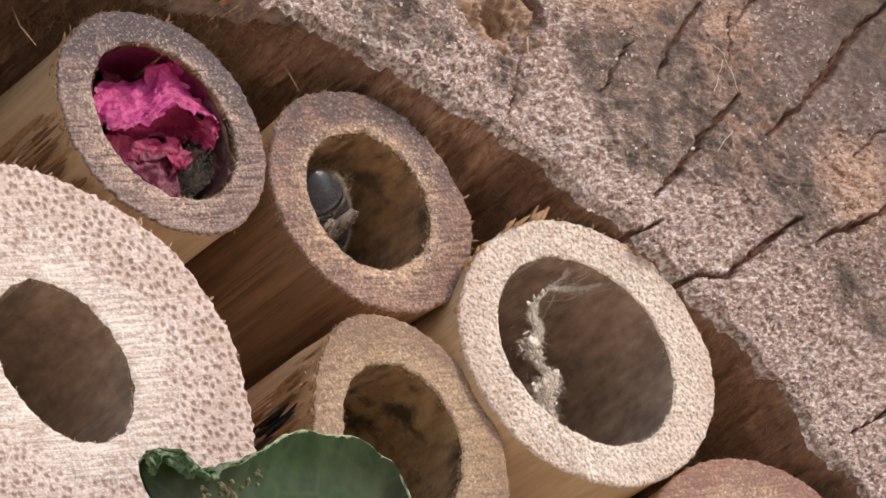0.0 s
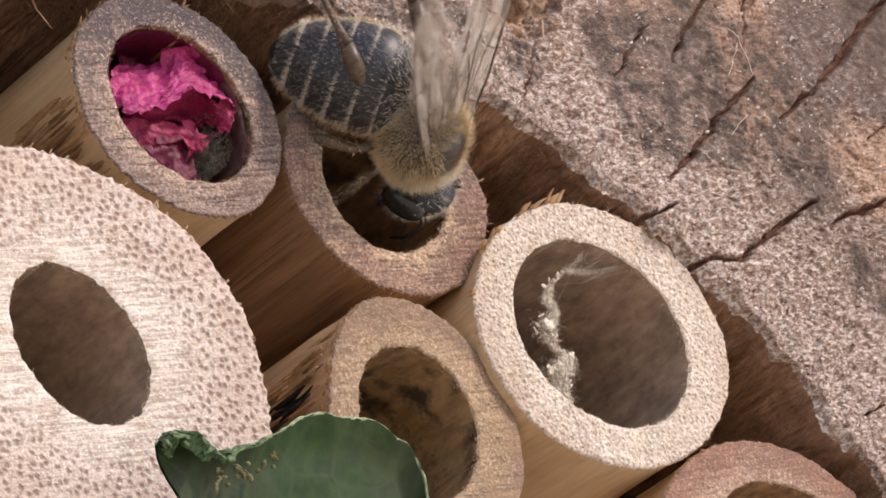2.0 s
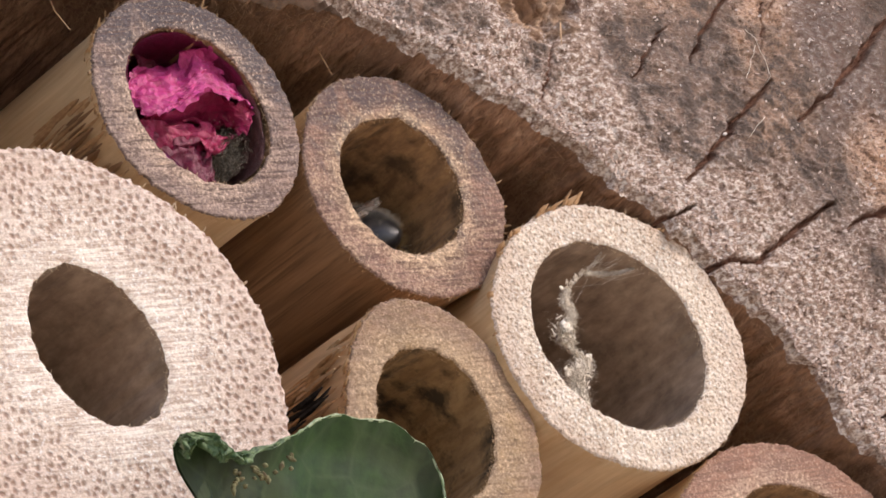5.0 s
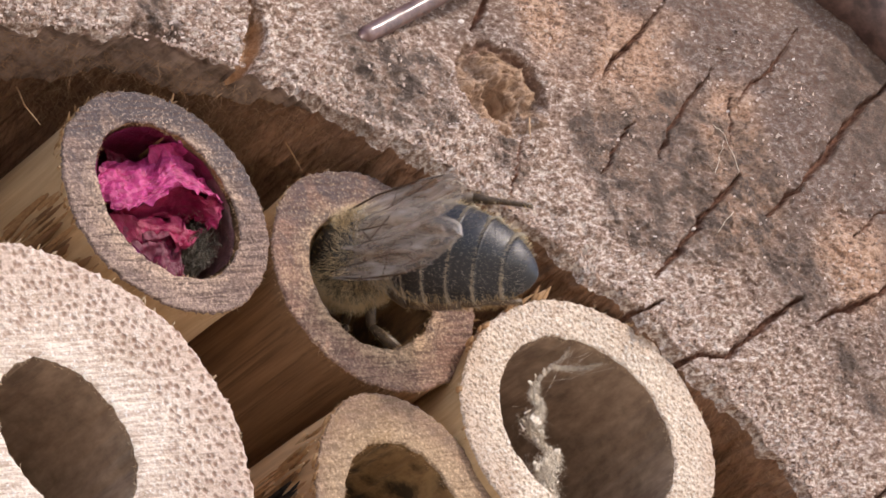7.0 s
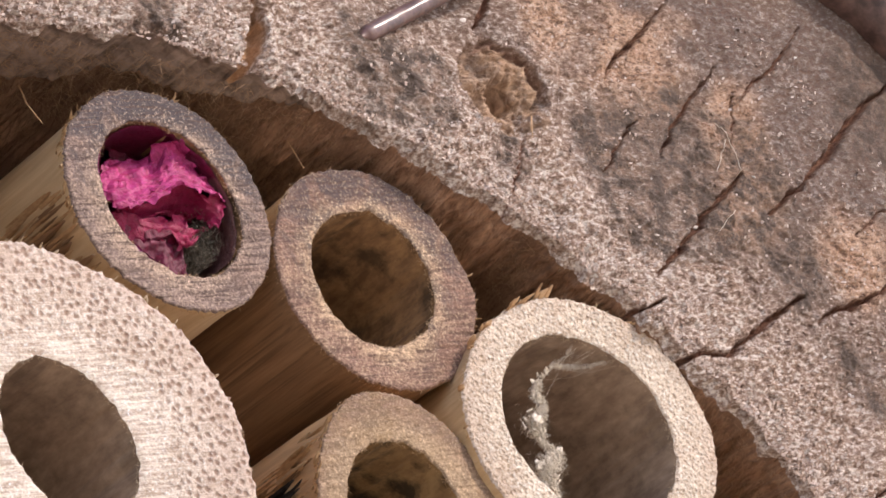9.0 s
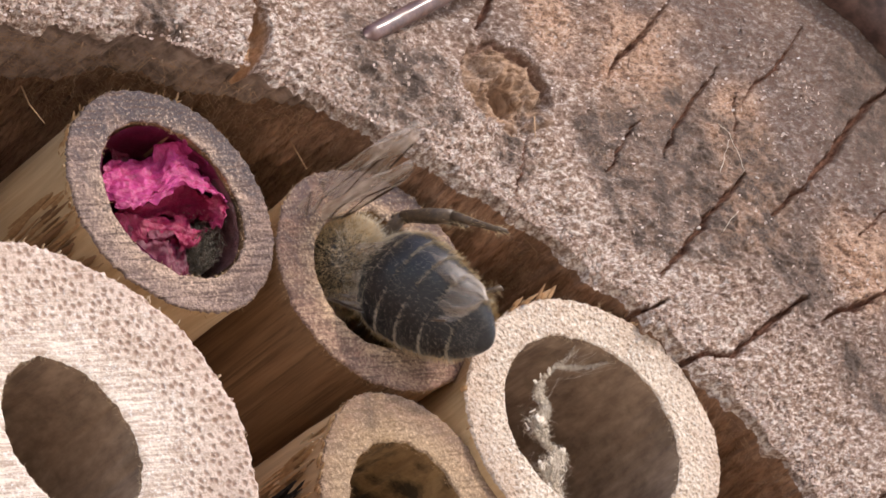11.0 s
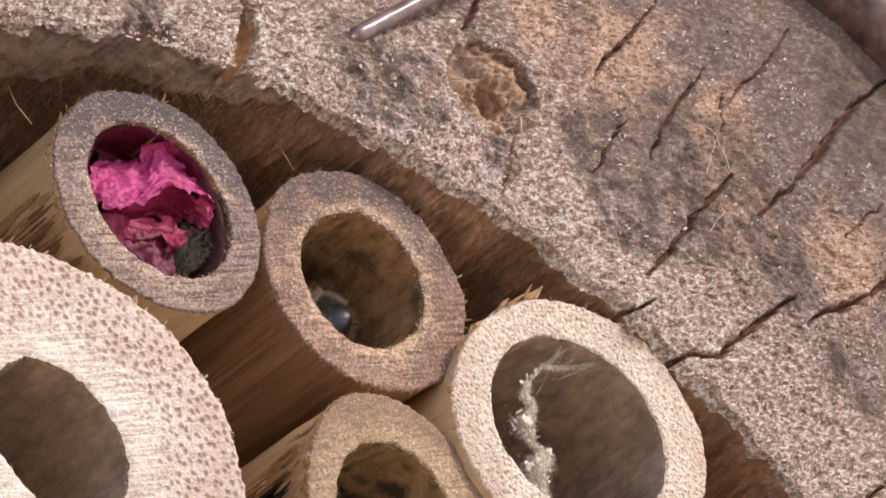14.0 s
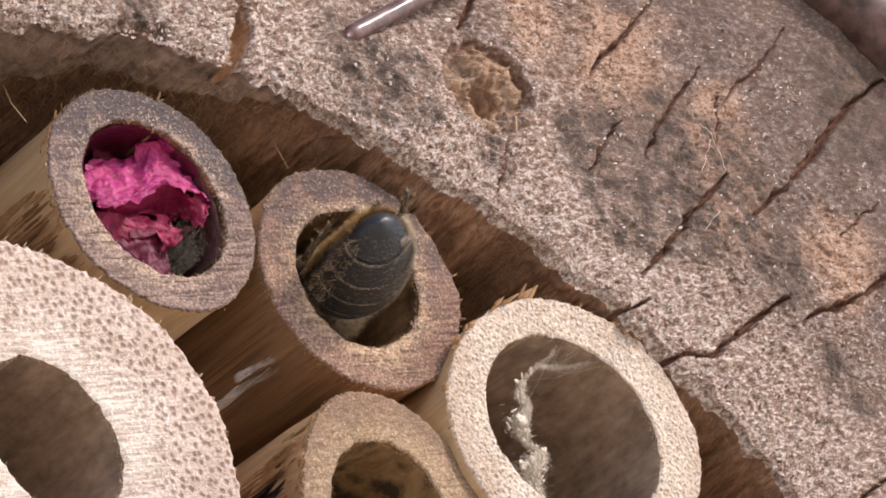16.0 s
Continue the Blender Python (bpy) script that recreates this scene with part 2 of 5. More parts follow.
def lattice(p, seed):
    """Smooth value noise on points (N, D) with unit cells, about -1 to 1."""
    p = np.asarray(p, float)
    i = np.floor(p).astype(np.int64)
    f = p - i
    f = f * f * (3 - 2 * f)
    total = np.zeros(len(p))
    dims = p.shape[1]
    for corner in range(2 ** dims):
        w = np.ones(len(p))
        h = np.full(len(p), seed * 374761393 + 668265263, dtype=np.int64)
        for d in range(dims):
            bit = (corner >> d) & 1
            w *= f[:, d] if bit else 1 - f[:, d]
            h = (h ^ ((i[:, d] + bit) * (73856093, 19349663, 83492791)[d])) & 0x7FFFFFFF
            h = (h * 1103515245 + 12345) & 0x7FFFFFFF
        h = ((h >> 7) ^ h) * 2654435761 & 0x7FFFFFFF
        total += w * (h / 0x3FFFFFFF - 1)
    return total


def fbm(p, size, seed, octaves=4, gain=0.5):
    p = np.asarray(p, float)
    out, amp = np.zeros(len(p)), 1.0
    for o in range(octaves):
        out += amp * lattice(p / size * 2 ** o + 17.3 * o, seed + o)
        amp *= gain
    return out


def smooth_step(x, a, b):
    t = np.clip((x - a) / (b - a), 0, 1)
    return t * t * (3 - 2 * t)


def along(points, line, with_t=False):
    """Distance of 2D points to a polyline, and the way along it (0 to 1)."""
    best, where = np.full(len(points), 1e9), np.zeros(len(points))
    line = np.array(line, float)
    for k in range(len(line) - 1):
        a, d = line[k], line[k + 1] - line[k]
        t = np.clip(((points - a) @ d) / (d @ d), 0, 1)
        r = np.hypot(*(points - a - t[:, None] * d).T)
        near = r < best
        best[near], where[near] = r[near], (k + t[near]) / (len(line) - 1)
    return best, where


def tube_mesh(path, radii, sides=6, flat=1.0):
    """A tapered tube along a path: verts, faces."""
    path = [Vector(p) for p in path]
    verts, faces = [], []
    side = None
    for k, p in enumerate(path):
        d = (path[min(k + 1, len(path) - 1)] - path[max(k - 1, 0)]).normalized()
        ref = side if side is not None else (Vector((0, 0, 1)) if abs(d.z) < 0.9 else Vector((1, 0, 0)))
        u = d.cross(ref).cross(d).normalized() if side is not None else d.cross(ref).normalized()
        side = u
        w = d.cross(u)
        for s in range(sides):
            a = 2 * math.pi * s / sides
            verts.append(tuple(p + radii[k] * (math.cos(a) * u + flat * math.sin(a) * w)))
    for k in range(len(path) - 1):
        for s in range(sides):
            t = (s + 1) % sides
            faces.append((k * sides + s, k * sides + t, (k + 1) * sides + t, (k + 1) * sides + s))
    faces.append(tuple(range(sides))[::-1])
    faces.append(tuple((len(path) - 1) * sides + s for s in range(sides)))
    return verts, faces


def join(pieces):
    verts, faces = [], []
    for v, f in pieces:
        o = len(verts)
        verts += v
        faces += [tuple(i + o for i in q) for q in f]
    return verts, faces


# ---- log ring: a slice of a hollowed log ----
HUB, INNER, OUTER, FRONT = Vector((-5.5, -40.4)), 48.05, 76.2, -1.4
CRACKS = [   # way along the grain, half width, depth (mm)
    ([(16.2, 5.7), (17.5, 7.6), (19.0, 9.9), (20.6, 12.2), (22.1, 14.4)], 0.26, 2.2),
    ([(23.9, 12.5), (25.9, 15.1), (28.0, 17.7), (28.4, 18.5), (30.5, 22.0), (33.9, 25.9)], 0.32, 2.5),
    ([(17.0, 0.8), (19.1, 2.3), (20.9, 2.8), (22.8, 5.2), (25.6, 8.1)], 0.34, 2.8),
    ([(26.6, 6.8), (28.2, 8.5), (29.0, 8.8), (32.1, 11.5), (36.4, 15.5)], 0.34, 2.4),
    ([(13.2, 16.8), (14.4, 18.9), (15.3, 20.0), (16.8, 22.5), (18.4, 24.5)], 0.20, 1.6),
    ([(16.7, 13.1), (17.7, 15.6), (18.9, 17.8), (20.7, 20.6)], 0.18, 1.3),
    ([(13.3, 11.0), (14.2, 13.1), (15.2, 14.9)], 0.15, 1.0),
    ([(21.9, 18.7), (23.2, 20.7), (24.8, 22.5), (26.4, 25.4)], 0.13, 0.9),
    ([(13.3, 1.4), (14.8, 3.2), (16.7, 4.5)], 0.22, 1.5),
    ([(5.2, 16.4), (5.9, 18.3), (6.4, 20.5)], 0.3, 1.2),
    ([(6.8, 5.5), (7.8, 8.7), (8.3, 11.0)], 0.14, 0.5),
    ([(29.7, 13.7), (32.5, 16.8)], 0.12, 0.8),
    ([(28.5, -3.5), (30.7, -1.6), (33.4, 1.0)], 0.2, 1.6),
    ([(21.6, 19.1), (21.7, 17.3), (21.6, 15.6)], 0.1, 0.6),
    ([(-8.3, 12.9), (-8.1, 10.8), (-8.3, 8.9), (-9.0, 6.0)], 0.62, 2.6),
]


def ring_relief(p):
    """Height of the ring's face towards the viewer at points (x, z), and its masks: cracks, groove, knot, rust, mould."""
    warp = np.stack([fbm(p, 0.9, 11, 3), fbm(p, 0.9, 23, 3)], 1)
    h = 0.35 * fbm(p, 9.0, 3, 2) + 0.13 * fbm(p, 1.6, 5, 3)
    rough = 0.45 + 0.55 * smooth_step(fbm(p, 7.0, 71, 2), -0.5, 0.5)
    near_edge = np.hypot(p[:, 0] - HUB.x, p[:, 1] - HUB.y) - INNER
    rough = np.maximum(rough, 1 - smooth_step(near_edge, 3, 9))
    rough *= 1 - 0.65 * smooth_step(near_edge, 10, 22)
    saw = np.stack([(p[:, 0] * 0.916 + p[:, 1] * 0.4) * 0.65, p[:, 1] * 0.916 - p[:, 0] * 0.4], 1)
    lump = fbm(saw + 0.12 * warp, 0.62, 31, 4, 0.62)
    h += rough * (0.165 * lump + 0.05 * np.abs(fbm(p, 0.35, 33, 2)))
    crack, groove = np.zeros(len(p)), np.zeros(len(p))
    q = p + 0.2 * warp
    for i, (line, half, deep) in enumerate(CRACKS):
        d, t = along(p + 0.11 * warp + 0.09 * np.stack([lattice(p / 0.45, 43), lattice(p / 0.45, 44)], 1), line)
        w = 0.66 * half * (0.30 + 0.8 * np.sin(np.pi * np.clip(t * 0.9 + 0.06, 0, 1))) * (1 + 0.45 * lattice(p / 1.3, 41))
        c = 1 - smooth_step(d, 0.25 * w, 1.25 * w)
        last = i == len(CRACKS) - 1
        h -= (0.5 * deep if last else min(0.42 * deep, 0.7)) * c
        if last:
            groove = np.maximum(groove, smooth_step(c, 0.1, 0.5))
        else:
            crack = np.maximum(crack, smooth_step(c, 0.12, 0.6))
    # the knot: a round hollow with a deeper pit, and a groove on its upper side painted dark for the rim's shadow
    k = q - np.array([7.05, 13.45])
    ang = np.degrees(np.arctan2(k[:, 1], k[:, 0]))
    r = np.hypot(k[:, 0] / 2.8, k[:, 1] / 2.8) + 0.07 * fbm(p, 1.5, 51, 2)
    bowl = 1 - smooth_step(r, 0.86, 1.02)
    upper = smooth_step(ang, -15, 35) * (1 - smooth_step(ang, 120, 165))
    shade_crevice = np.exp(-((r - 0.93) / 0.045) ** 2) * upper
    pit = 1 - smooth_step(np.hypot((k[:, 0] + 0.1) / 1.0, (k[:, 1] + 0.45) / 1.15) + 0.28 * fbm(p, 0.8, 53, 3), 0.45, 1.0)
    grain = fbm(np.stack([(k[:, 0] * 0.8 + k[:, 1] * 0.6) * 0.6, k[:, 0] * -0.6 + k[:, 1] * 0.8], 1), 0.7, 55, 4, 0.6)
    h -= bowl * (0.42 - 0.42 * grain) + 0.3 * shade_crevice + 1.5 * pit * bowl
    # the rim's shadow arc, painted in the dark crack colour
    crack = np.maximum(crack, 0.8 * shade_crevice)
    knot = bowl * np.clip(1.0 + 0.5 * fbm(p, 0.6, 57, 3) - 0.5 * smooth_step(k[:, 0] - k[:, 1], 0.8, 2.6), 0, 1)

    def field(spots, seed):
        f = np.zeros(len(p))
        for x, z, a in spots:
            f = np.maximum(f, 1 - smooth_step(np.hypot(p[:, 0] - x, p[:, 1] - z) / a + 0.35 * fbm(p, 2.5, seed, 3), 0.35, 1.1))
        return f
    rust = 0.95 * field([(22.0, 12.6, 3.2), (15.0, 18.6, 4.8), (21.5, 17.0, 3.0), (29.5, 12.0, 3.5), (9.5, 19.0, 2.5)], 201)
    mould = np.clip(0.14 + field([(18.6, 12.8, 5.4), (15.0, 10.8, 3.4), (22.5, 14.5, 4.0), (20.5, 10.8, 4.2), (-1.6, 11.0, 2.2), (-1.4, 12.4, 1.8), (-0.6, 9.2, 2.0), (24.0, 11.0, 3.0), (-14.0, 8.6, 2.6), (28.5, 5.5, 2.2), (31, 22, 4), (-1.2, 12.0, 2.6), (0.8, 11.2, 2.2), (2.2, 12.6, 1.6), (2.4, 10.2, 1.6), (7.4, 9.6, 1.4), (13.2, 12.6, 2.6), (14.6, 8.6, 1.8), (26.0, 9.5, 2.6), (30.5, 3.5, 1.8)], 205), 0, 1)
    return h, crack, groove, knot, rust, mould


def log_ring():
    ring = thing("log_ring", (HUB.x, FRONT, HUB.y), "weathered grey-brown hollowed log slice with radial drying cracks", "log slice")
    # finely broken part of the sawn face
    ang = np.radians(np.linspace(118, 30, 1240))
    t = np.linspace(0, 1, 400) ** 1.08
    a, s = np.meshgrid(ang, t, indexing="ij")
    a, s = a.ravel(), s.ravel()
    ca = np.stack([np.cos(a) * 40, np.sin(a) * 40], 1)
    inner = INNER + 0.35 * fbm(ca, 2.2, 61, 3) + 0.30 * fbm(ca, 0.7, 63, 4, 0.6) + 0.2 * fbm(ca, 9, 65, 2)
    deg = np.degrees(a)
    inner += 0.6 * np.exp(-((deg - 98) / 5) ** 2) - 0.55 * np.exp(-((deg - 84) / 6) ** 2) + 0.6 * np.exp(-((deg - 52) / 2) ** 2)
    rad = inner + (OUTER - inner) * s
    p = np.stack([HUB.x + rad * np.cos(a), HUB.y + rad * np.sin(a)], 1)
    h, *masks = ring_relief(p)
    edge = rad - inner
    h -= 0.55 * (1 - smooth_step(edge, 0, 0.8 + 0.5 * fbm(p, 0.8, 67, 2))) ** 2
    v = np.stack([p[:, 0] - HUB.x, -h, p[:, 1] - HUB.y], 1)
    f = grid_faces(len(ang), len(t))
    face = surface("sawn_face", v, f, WOOD, ring, "grey sawn end grain with fuzzy flecks")
    for name, values in zip(("crack", "groove", "knot", "rust", "mould"), masks):
        face.data.attributes.new(name, "FLOAT", "POINT").data.foreach_set("value", values.astype(np.float32))
    # cavity wall below the fine edge: weathered lip, then ragged bored wood
    deep = np.concatenate([np.linspace(0, 6, 60), np.linspace(6.5, 62, 30)])
    a2, y2 = np.meshgrid(ang, deep, indexing="ij")
    a2, y2 = a2.ravel(), y2.ravel()
    q = np.stack([np.cos(a2) * 48, np.sin(a2) * 48, y2 * 0.22], 1)
    lip0 = np.repeat(inner.reshape(len(ang), -1)[:, 0], len(deep))
    y0 = np.repeat(v[:, 1].reshape(len(ang), -1)[:, 0], len(deep))
    left = smooth_step(np.degrees(a2), 86.5, 95)
    lip = -0.6 + 4.5 * left + 2.2 * smooth_step(np.degrees(a2), 96, 108)
    r2 = lip0 + (0.25 + 0.75 * smooth_step(y2 - lip, -0.4, 1.0)) * smooth_step(y2, 0.2, 1.5) * (0.25 * fbm(q, 1.0, 81, 3) + 0.2 * fbm(q, 0.35, 83, 2))
    r2 += left * (1.2 * smooth_step(y2 - lip, -0.3, 0.8) + 0.3 * smooth_step(y2, 0.05, 0.8))
    v2 = np.stack([r2 * np.cos(a2), y0 * (1 - smooth_step(y2, 0, 2)) + y2, r2 * np.sin(a2)], 1)
    f2 = grid_faces(len(ang), len(deep), flip=True)
    wall = surface("cavity_wall", v2, f2, [CAVITY, LIP], ring, "brown ragged bored inner wall")
    grey = (y2 < lip + 0.35 * fbm(q, 0.9, 85, 2))[f2].mean(1) > 0.5
    wall.data.polygons.foreach_set("material_index", grey.astype(np.int32))
    # the rest of the ring, out of view
    ang3 = np.radians(np.linspace(30, -242, 140))
    prof = [(INNER, 62.0), (INNER, 0.0), (INNER + 14, -0.2), (OUTER, 0.0), (OUTER, 62.0)]
    v3 = [(r * math.cos(x), y, r * math.sin(x)) for x in ang3 for r, y in prof]
    surface("ring_body", v3, grid_faces(len(ang3), len(prof), flip=True), WOOD, ring, smooth=False)
    # bark side behind the visible rim
    ang4 = np.radians(np.linspace(118, 30, 300))
    dep = np.linspace(0, 62, 60)
    a4, y4 = np.meshgrid(ang4, dep, indexing="ij")
    a4, y4 = a4.ravel(), y4.ravel()
    rr = OUTER + 0.3 * smooth_step(y4, 0, 2) * fbm(np.stack([a4 * 60, y4 * 0.5], 1), 2.0, 91, 3)
    surface("bark", np.stack([rr * np.cos(a4), y4 - 0.05, rr * np.sin(a4)], 1), grid_faces(300, 60), BARK, ring, "dark brown bark")
    return ring


BARK = plain("bark", (0.055, 0.035, 0.028), (0.12, 0.075, 0.055), 1.2, 0.8, 0.3, 0.3)
RING = log_ring()


def chips():
    """Loose pale shreds of grain standing up from the sawn face."""
    rng = np.random.default_rng(4)
    n = 30000
    a = np.radians(rng.uniform(36, 116, n))
    r = INNER + 0.3 + rng.random(n) ** 2.3 * 22
    p = np.stack([HUB.x + r * np.cos(a), HUB.y + r * np.sin(a)], 1)
    keep = rng.random(n) < np.clip(0.55 + 0.6 * fbm(p, 3.0, 77, 3), 0.05, 1)
    p, r, a = p[keep], r[keep], a[keep]
    h, crack, groove, knot, _, mould = ring_relief(p)
    ok = (crack < 0.1) & (groove < 0.1) & (knot < 0.3) & (rng.random(len(p)) > 0.8 * mould)
    p, h = p[ok], h[ok]
    n = len(p)
    base = np.stack([p[:, 0] - HUB.x, -h, p[:, 1] - HUB.y], 1)
    turn, size = rng.uniform(0, 2 * np.pi, n), rng.uniform(0.05, 0.19, n)
    flat = np.stack([np.cos(turn), np.zeros(n), np.sin(turn)], 1)
    side = np.stack([-np.sin(turn), np.zeros(n), np.cos(turn)], 1)
    up = np.array([0, -1.0, 0])
    lift = rng.uniform(0.3, 1.1, n)[:, None]
    s = size[:, None]
    v0 = base - flat * s * 0.5 - side * s * 0.3 - up * 0.03
    v1 = base - flat * s * 0.4 + side * s * 0.35 - up * 0.03
    v2 = base + flat * s * 0.6 + up * s * lift * 0.7 + side * s * 0.5
    v3 = base + flat * s * 0.45 + up * s * lift * 0.9 - side * s * 0.45
    v = np.stack([v0, v1, v2, v3], 1).reshape(-1, 3)
    k = np.arange(n)[:, None] * 4
    f = np.concatenate([k + np.array([[0, 1, 2]]), k + np.array([[0, 2, 3]]), k + np.array([[0, 3, 1]]), k + np.array([[1, 3, 2]])])
    surface("wood_shred", v, f, SHRED, RING, "pale raised shreds of grain", smooth=False, kind="stuff")


def shred_material():
    n = Nodes("grain_shred", 0.75, 0.3)
    geo = n.tree.nodes.new("ShaderNodeNewGeometry")
    n.bsdf.inputs["Roughness"].default_value, n.bsdf.inputs["Specular IOR Level"].default_value = 0.9, 0.1
    return n.done(n.ramp(geo.outputs["Random Per Island"], [(0.0, (0.33, 0.22, 0.165)), (0.5, (0.55, 0.42, 0.35)), (1.0, (0.78, 0.67, 0.60))]))


SHRED = shred_material()
chips()


def fuzz():
    """Torn fibres along the cavity's edge and wall."""
    rng = random.Random(5)
    pieces = []
    for k in range(6500):
        a = radians(rng.uniform(33, 116))
        y = FRONT + rng.uniform(0.6, 9) ** 1.0
        r = INNER + rng.uniform(-0.1, 0.25)
        base = Vector((HUB.x + r * math.cos(a), y, HUB.y + r * math.sin(a)))
        inward = Vector((-math.cos(a), 0, -math.sin(a)))
        tang = Vector((-math.sin(a), 0, math.cos(a)))
        length = rng.uniform(0.3, 1.2) * (2.2 if rng.random() < 0.05 else 1)
        lean = tang * rng.uniform(-0.9, 0.9) + Vector((0, rng.uniform(-0.9, 0.5), 0)) + inward * rng.uniform(0.25, 0.9)
        lean.normalize()
        bend = Vector((rng.uniform(-0.8, 0.8), rng.uniform(-0.8, 0.8), rng.uniform(-0.8, 0.8)))
        pts = [base + lean * (length * s) + bend * (s * s * length * 0.5) for s in (0, 0.35, 0.7, 1)]
        w = rng.uniform(0.006, 0.013)
        pieces.append(tube_mesh([p - Vector((HUB.x, FRONT, HUB.y)) for p in pts], [w, w, w * 0.7, w * 0.3], 3))
    v, f = join(pieces)
    surface("torn_fibre", v, f, SOFT_FIBRE, RING, "torn brown wood fibres", kind="stuff")


fuzz()


# ---- bamboo canes ----
def cane(label, face, hole, front, mats, seed, length=58.0, ragged=0.2, node=30.0, notch=None, flat=None, tilt=(0, 0), fuzz_mat=None):
    """face, hole: centre x, z, half axes, angle of the first axis (mm, degrees); front: y of the cut end."""
    cx, cz = face[0], face[1]
    ob = thing("bamboo_cane", (cx, front, cz), label, "bamboo cane", "canes packed in the log")
    end_mat, skin_mat, bore_mat = mats
    fuzz_mat = fuzz_mat or FIBRE
    n = 512

    def rim(e, a):
        # radius in direction a of an ellipse about its own centre
        b = a - radians(e[4])
        r = e[2] * e[3] / np.sqrt((e[3] * np.cos(b)) ** 2 + (e[2] * np.sin(b)) ** 2)
        return np.stack([e[0] - cx + r * np.cos(a), e[1] - cz + r * np.sin(a)], -1)

    a = np.linspace(0, 2 * np.pi, n, endpoint=False)
    ring2 = np.stack([np.cos(a), np.sin(a)], 1)
    out = rim(face, a)
    inn = rim(hole, a)
    out *= (1 + (0.035 * fbm(ring2 * 3, 2.0, seed, 2) * 0.5))[:, None]
    whole = out.copy()
    if flat:
        fa, amount, width = flat
        d = np.abs((a - radians(fa) + np.pi) % (2 * np.pi) - np.pi)
        out *= (1 - amount * (1 - smooth_step(d, 0, radians(width))))[:, None]
    ragg = ragged * (0.22 * fbm(ring2 * 9, 1.0, seed + 7, 2) + 0.5 * np.maximum(0, fbm(ring2 * 85, 1.0, seed + 8, 2)) + 0.2 * fbm(ring2 * 50, 1.0, seed + 6, 2))
    out_r = out * (1 + ragg / np.hypot(*out.T))[:, None]
    inn = inn * (1 + (0.07 * fbm(ring2 * 16, 2.0, seed + 9, 4) / np.hypot(*inn.T)))[:, None]
    if notch:
        d = np.abs((a - radians(notch) + np.pi) % (2 * np.pi) - np.pi)
        inn *= (1 + 0.025 * (1 - smooth_step(d, 0.0, 0.09)))[:, None]
    m = 44
    s = np.linspace(0, 1, m)
    p = inn[:, None, :] * (1 - s)[None, :, None] + out_r[:, None, :] * s[None, :, None]
    flatp = p.reshape(-1, 2)
    c, sn = math.cos(radians(23.6)), math.sin(radians(23.6))
    saw = np.stack([(flatp[:, 0] * c + flatp[:, 1] * sn) * 0.2, (-flatp[:, 0] * sn + flatp[:, 1] * c)], 1)
    relief = 0.03 * fbm(flatp, 0.4, seed + 3, 3) + 0.03 * fbm(saw, 0.3, seed + 4, 2) + 0.08 * fbm(flatp, 4, seed + 5, 2)
    ss = np.tile(s, n)
    drop = 0.10 * (1 - smooth_step(ss, 0, 0.05)) ** 2 + 0.12 * smooth_step(ss, 0.95, 1.0) ** 2
    y = drop - relief + tilt[0] * flatp[:, 0] + tilt[1] * flatp[:, 1]
    v = np.stack([flatp[:, 0], y, flatp[:, 1]], 1)
    surface("cut_end", v, grid_faces(n, m, wrap=True, flip=True), end_mat, ob)
    # torn fibres on both rims
    rng = random.Random(seed)
    pieces = []
    yy = y.reshape(n, m)
    for k in range(560):
        i = rng.randrange(n)
        inside = k < 360
        e = inn[i] if inside else out_r[i]
        o = Vector((e[0], 0, e[1])).normalized()
        if inside:
            o = -o
        root = Vector((e[0], yy[i, 0 if inside else -1] + rng.uniform(0.0, 0.25), e[1]))
        d = (o * rng.uniform(0.2, 1.0) + Vector((rng.gauss(0, 0.5), rng.uniform(-0.9, 0.2), rng.gauss(0, 0.5)))).normalized() * rng.uniform(0.05, 0.20)
        w = rng.uniform(0.008, 0.022)
        pieces.append(tube_mesh([root - d * 0.3, root + d * 0.4, root + d + Vector((rng.gauss(0, 0.04), 0, rng.gauss(0, 0.04)))], [w, w, 0.3 * w], 3))
    surface("rim_fuzz", *join(pieces), fuzz_mat, ob, "torn pale fibres", kind="stuff")
    # outer skin, slightly swollen at the node
    dep = np.array([0, 0.35, 0.8, 1.6, 3, 6, 12, 20, node - 2, node, node + 2, 44, length])
    swell = np.array([0, 0.0, -0.05, -0.1, -0.12, -0.12, -0.12, -0.12, -0.1, 0.0, -0.1, -0.12, -0.12])
    y_edge = y.reshape(n, m)[:, -1]
    dirs = out / np.hypot(*out.T)[:, None]
    rows = []
    for k, d in enumerate(dep):
        base = out_r if k == 0 else out + (whole - out) * min(1, d / 3) + dirs * (swell[k] + 0.03 * fbm(np.c_[ring2 * 8, np.full(n, d * 0.1)], 1.0, seed + 13, 2))[:, None]
        rows.append(np.stack([base[:, 0], (y_edge if k == 0 else y_edge * max(0, 1 - d / 3) + d), base[:, 1]], 1))
    v = np.stack(rows, 1).reshape(-1, 3)
    surface("outer_skin", v, grid_faces(n, len(dep), wrap=True, flip=True), skin_mat, ob)
    # bore, with its closing node wall
    dep = np.array([0, 0.15, 0.5, 1.2, 2.5, 5, 9, 14, 20, node - 1.0, node])
    y_in = y.reshape(n, m)[:, 0]
    rows = []
    for k, d in enumerate(dep):
        shrink = 1.0 if k < len(dep) - 1 else 0.02
        wob = 1 + 0.02 * fbm(np.c_[ring2 * 3, np.full(n, d * 0.25)], 1.0, seed + 15, 2) * min(1, d)
        base = inn * (shrink * wob)[:, None]
        rows.append(np.stack([base[:, 0], y_in * max(0, 1 - d) + d, base[:, 1]], 1))
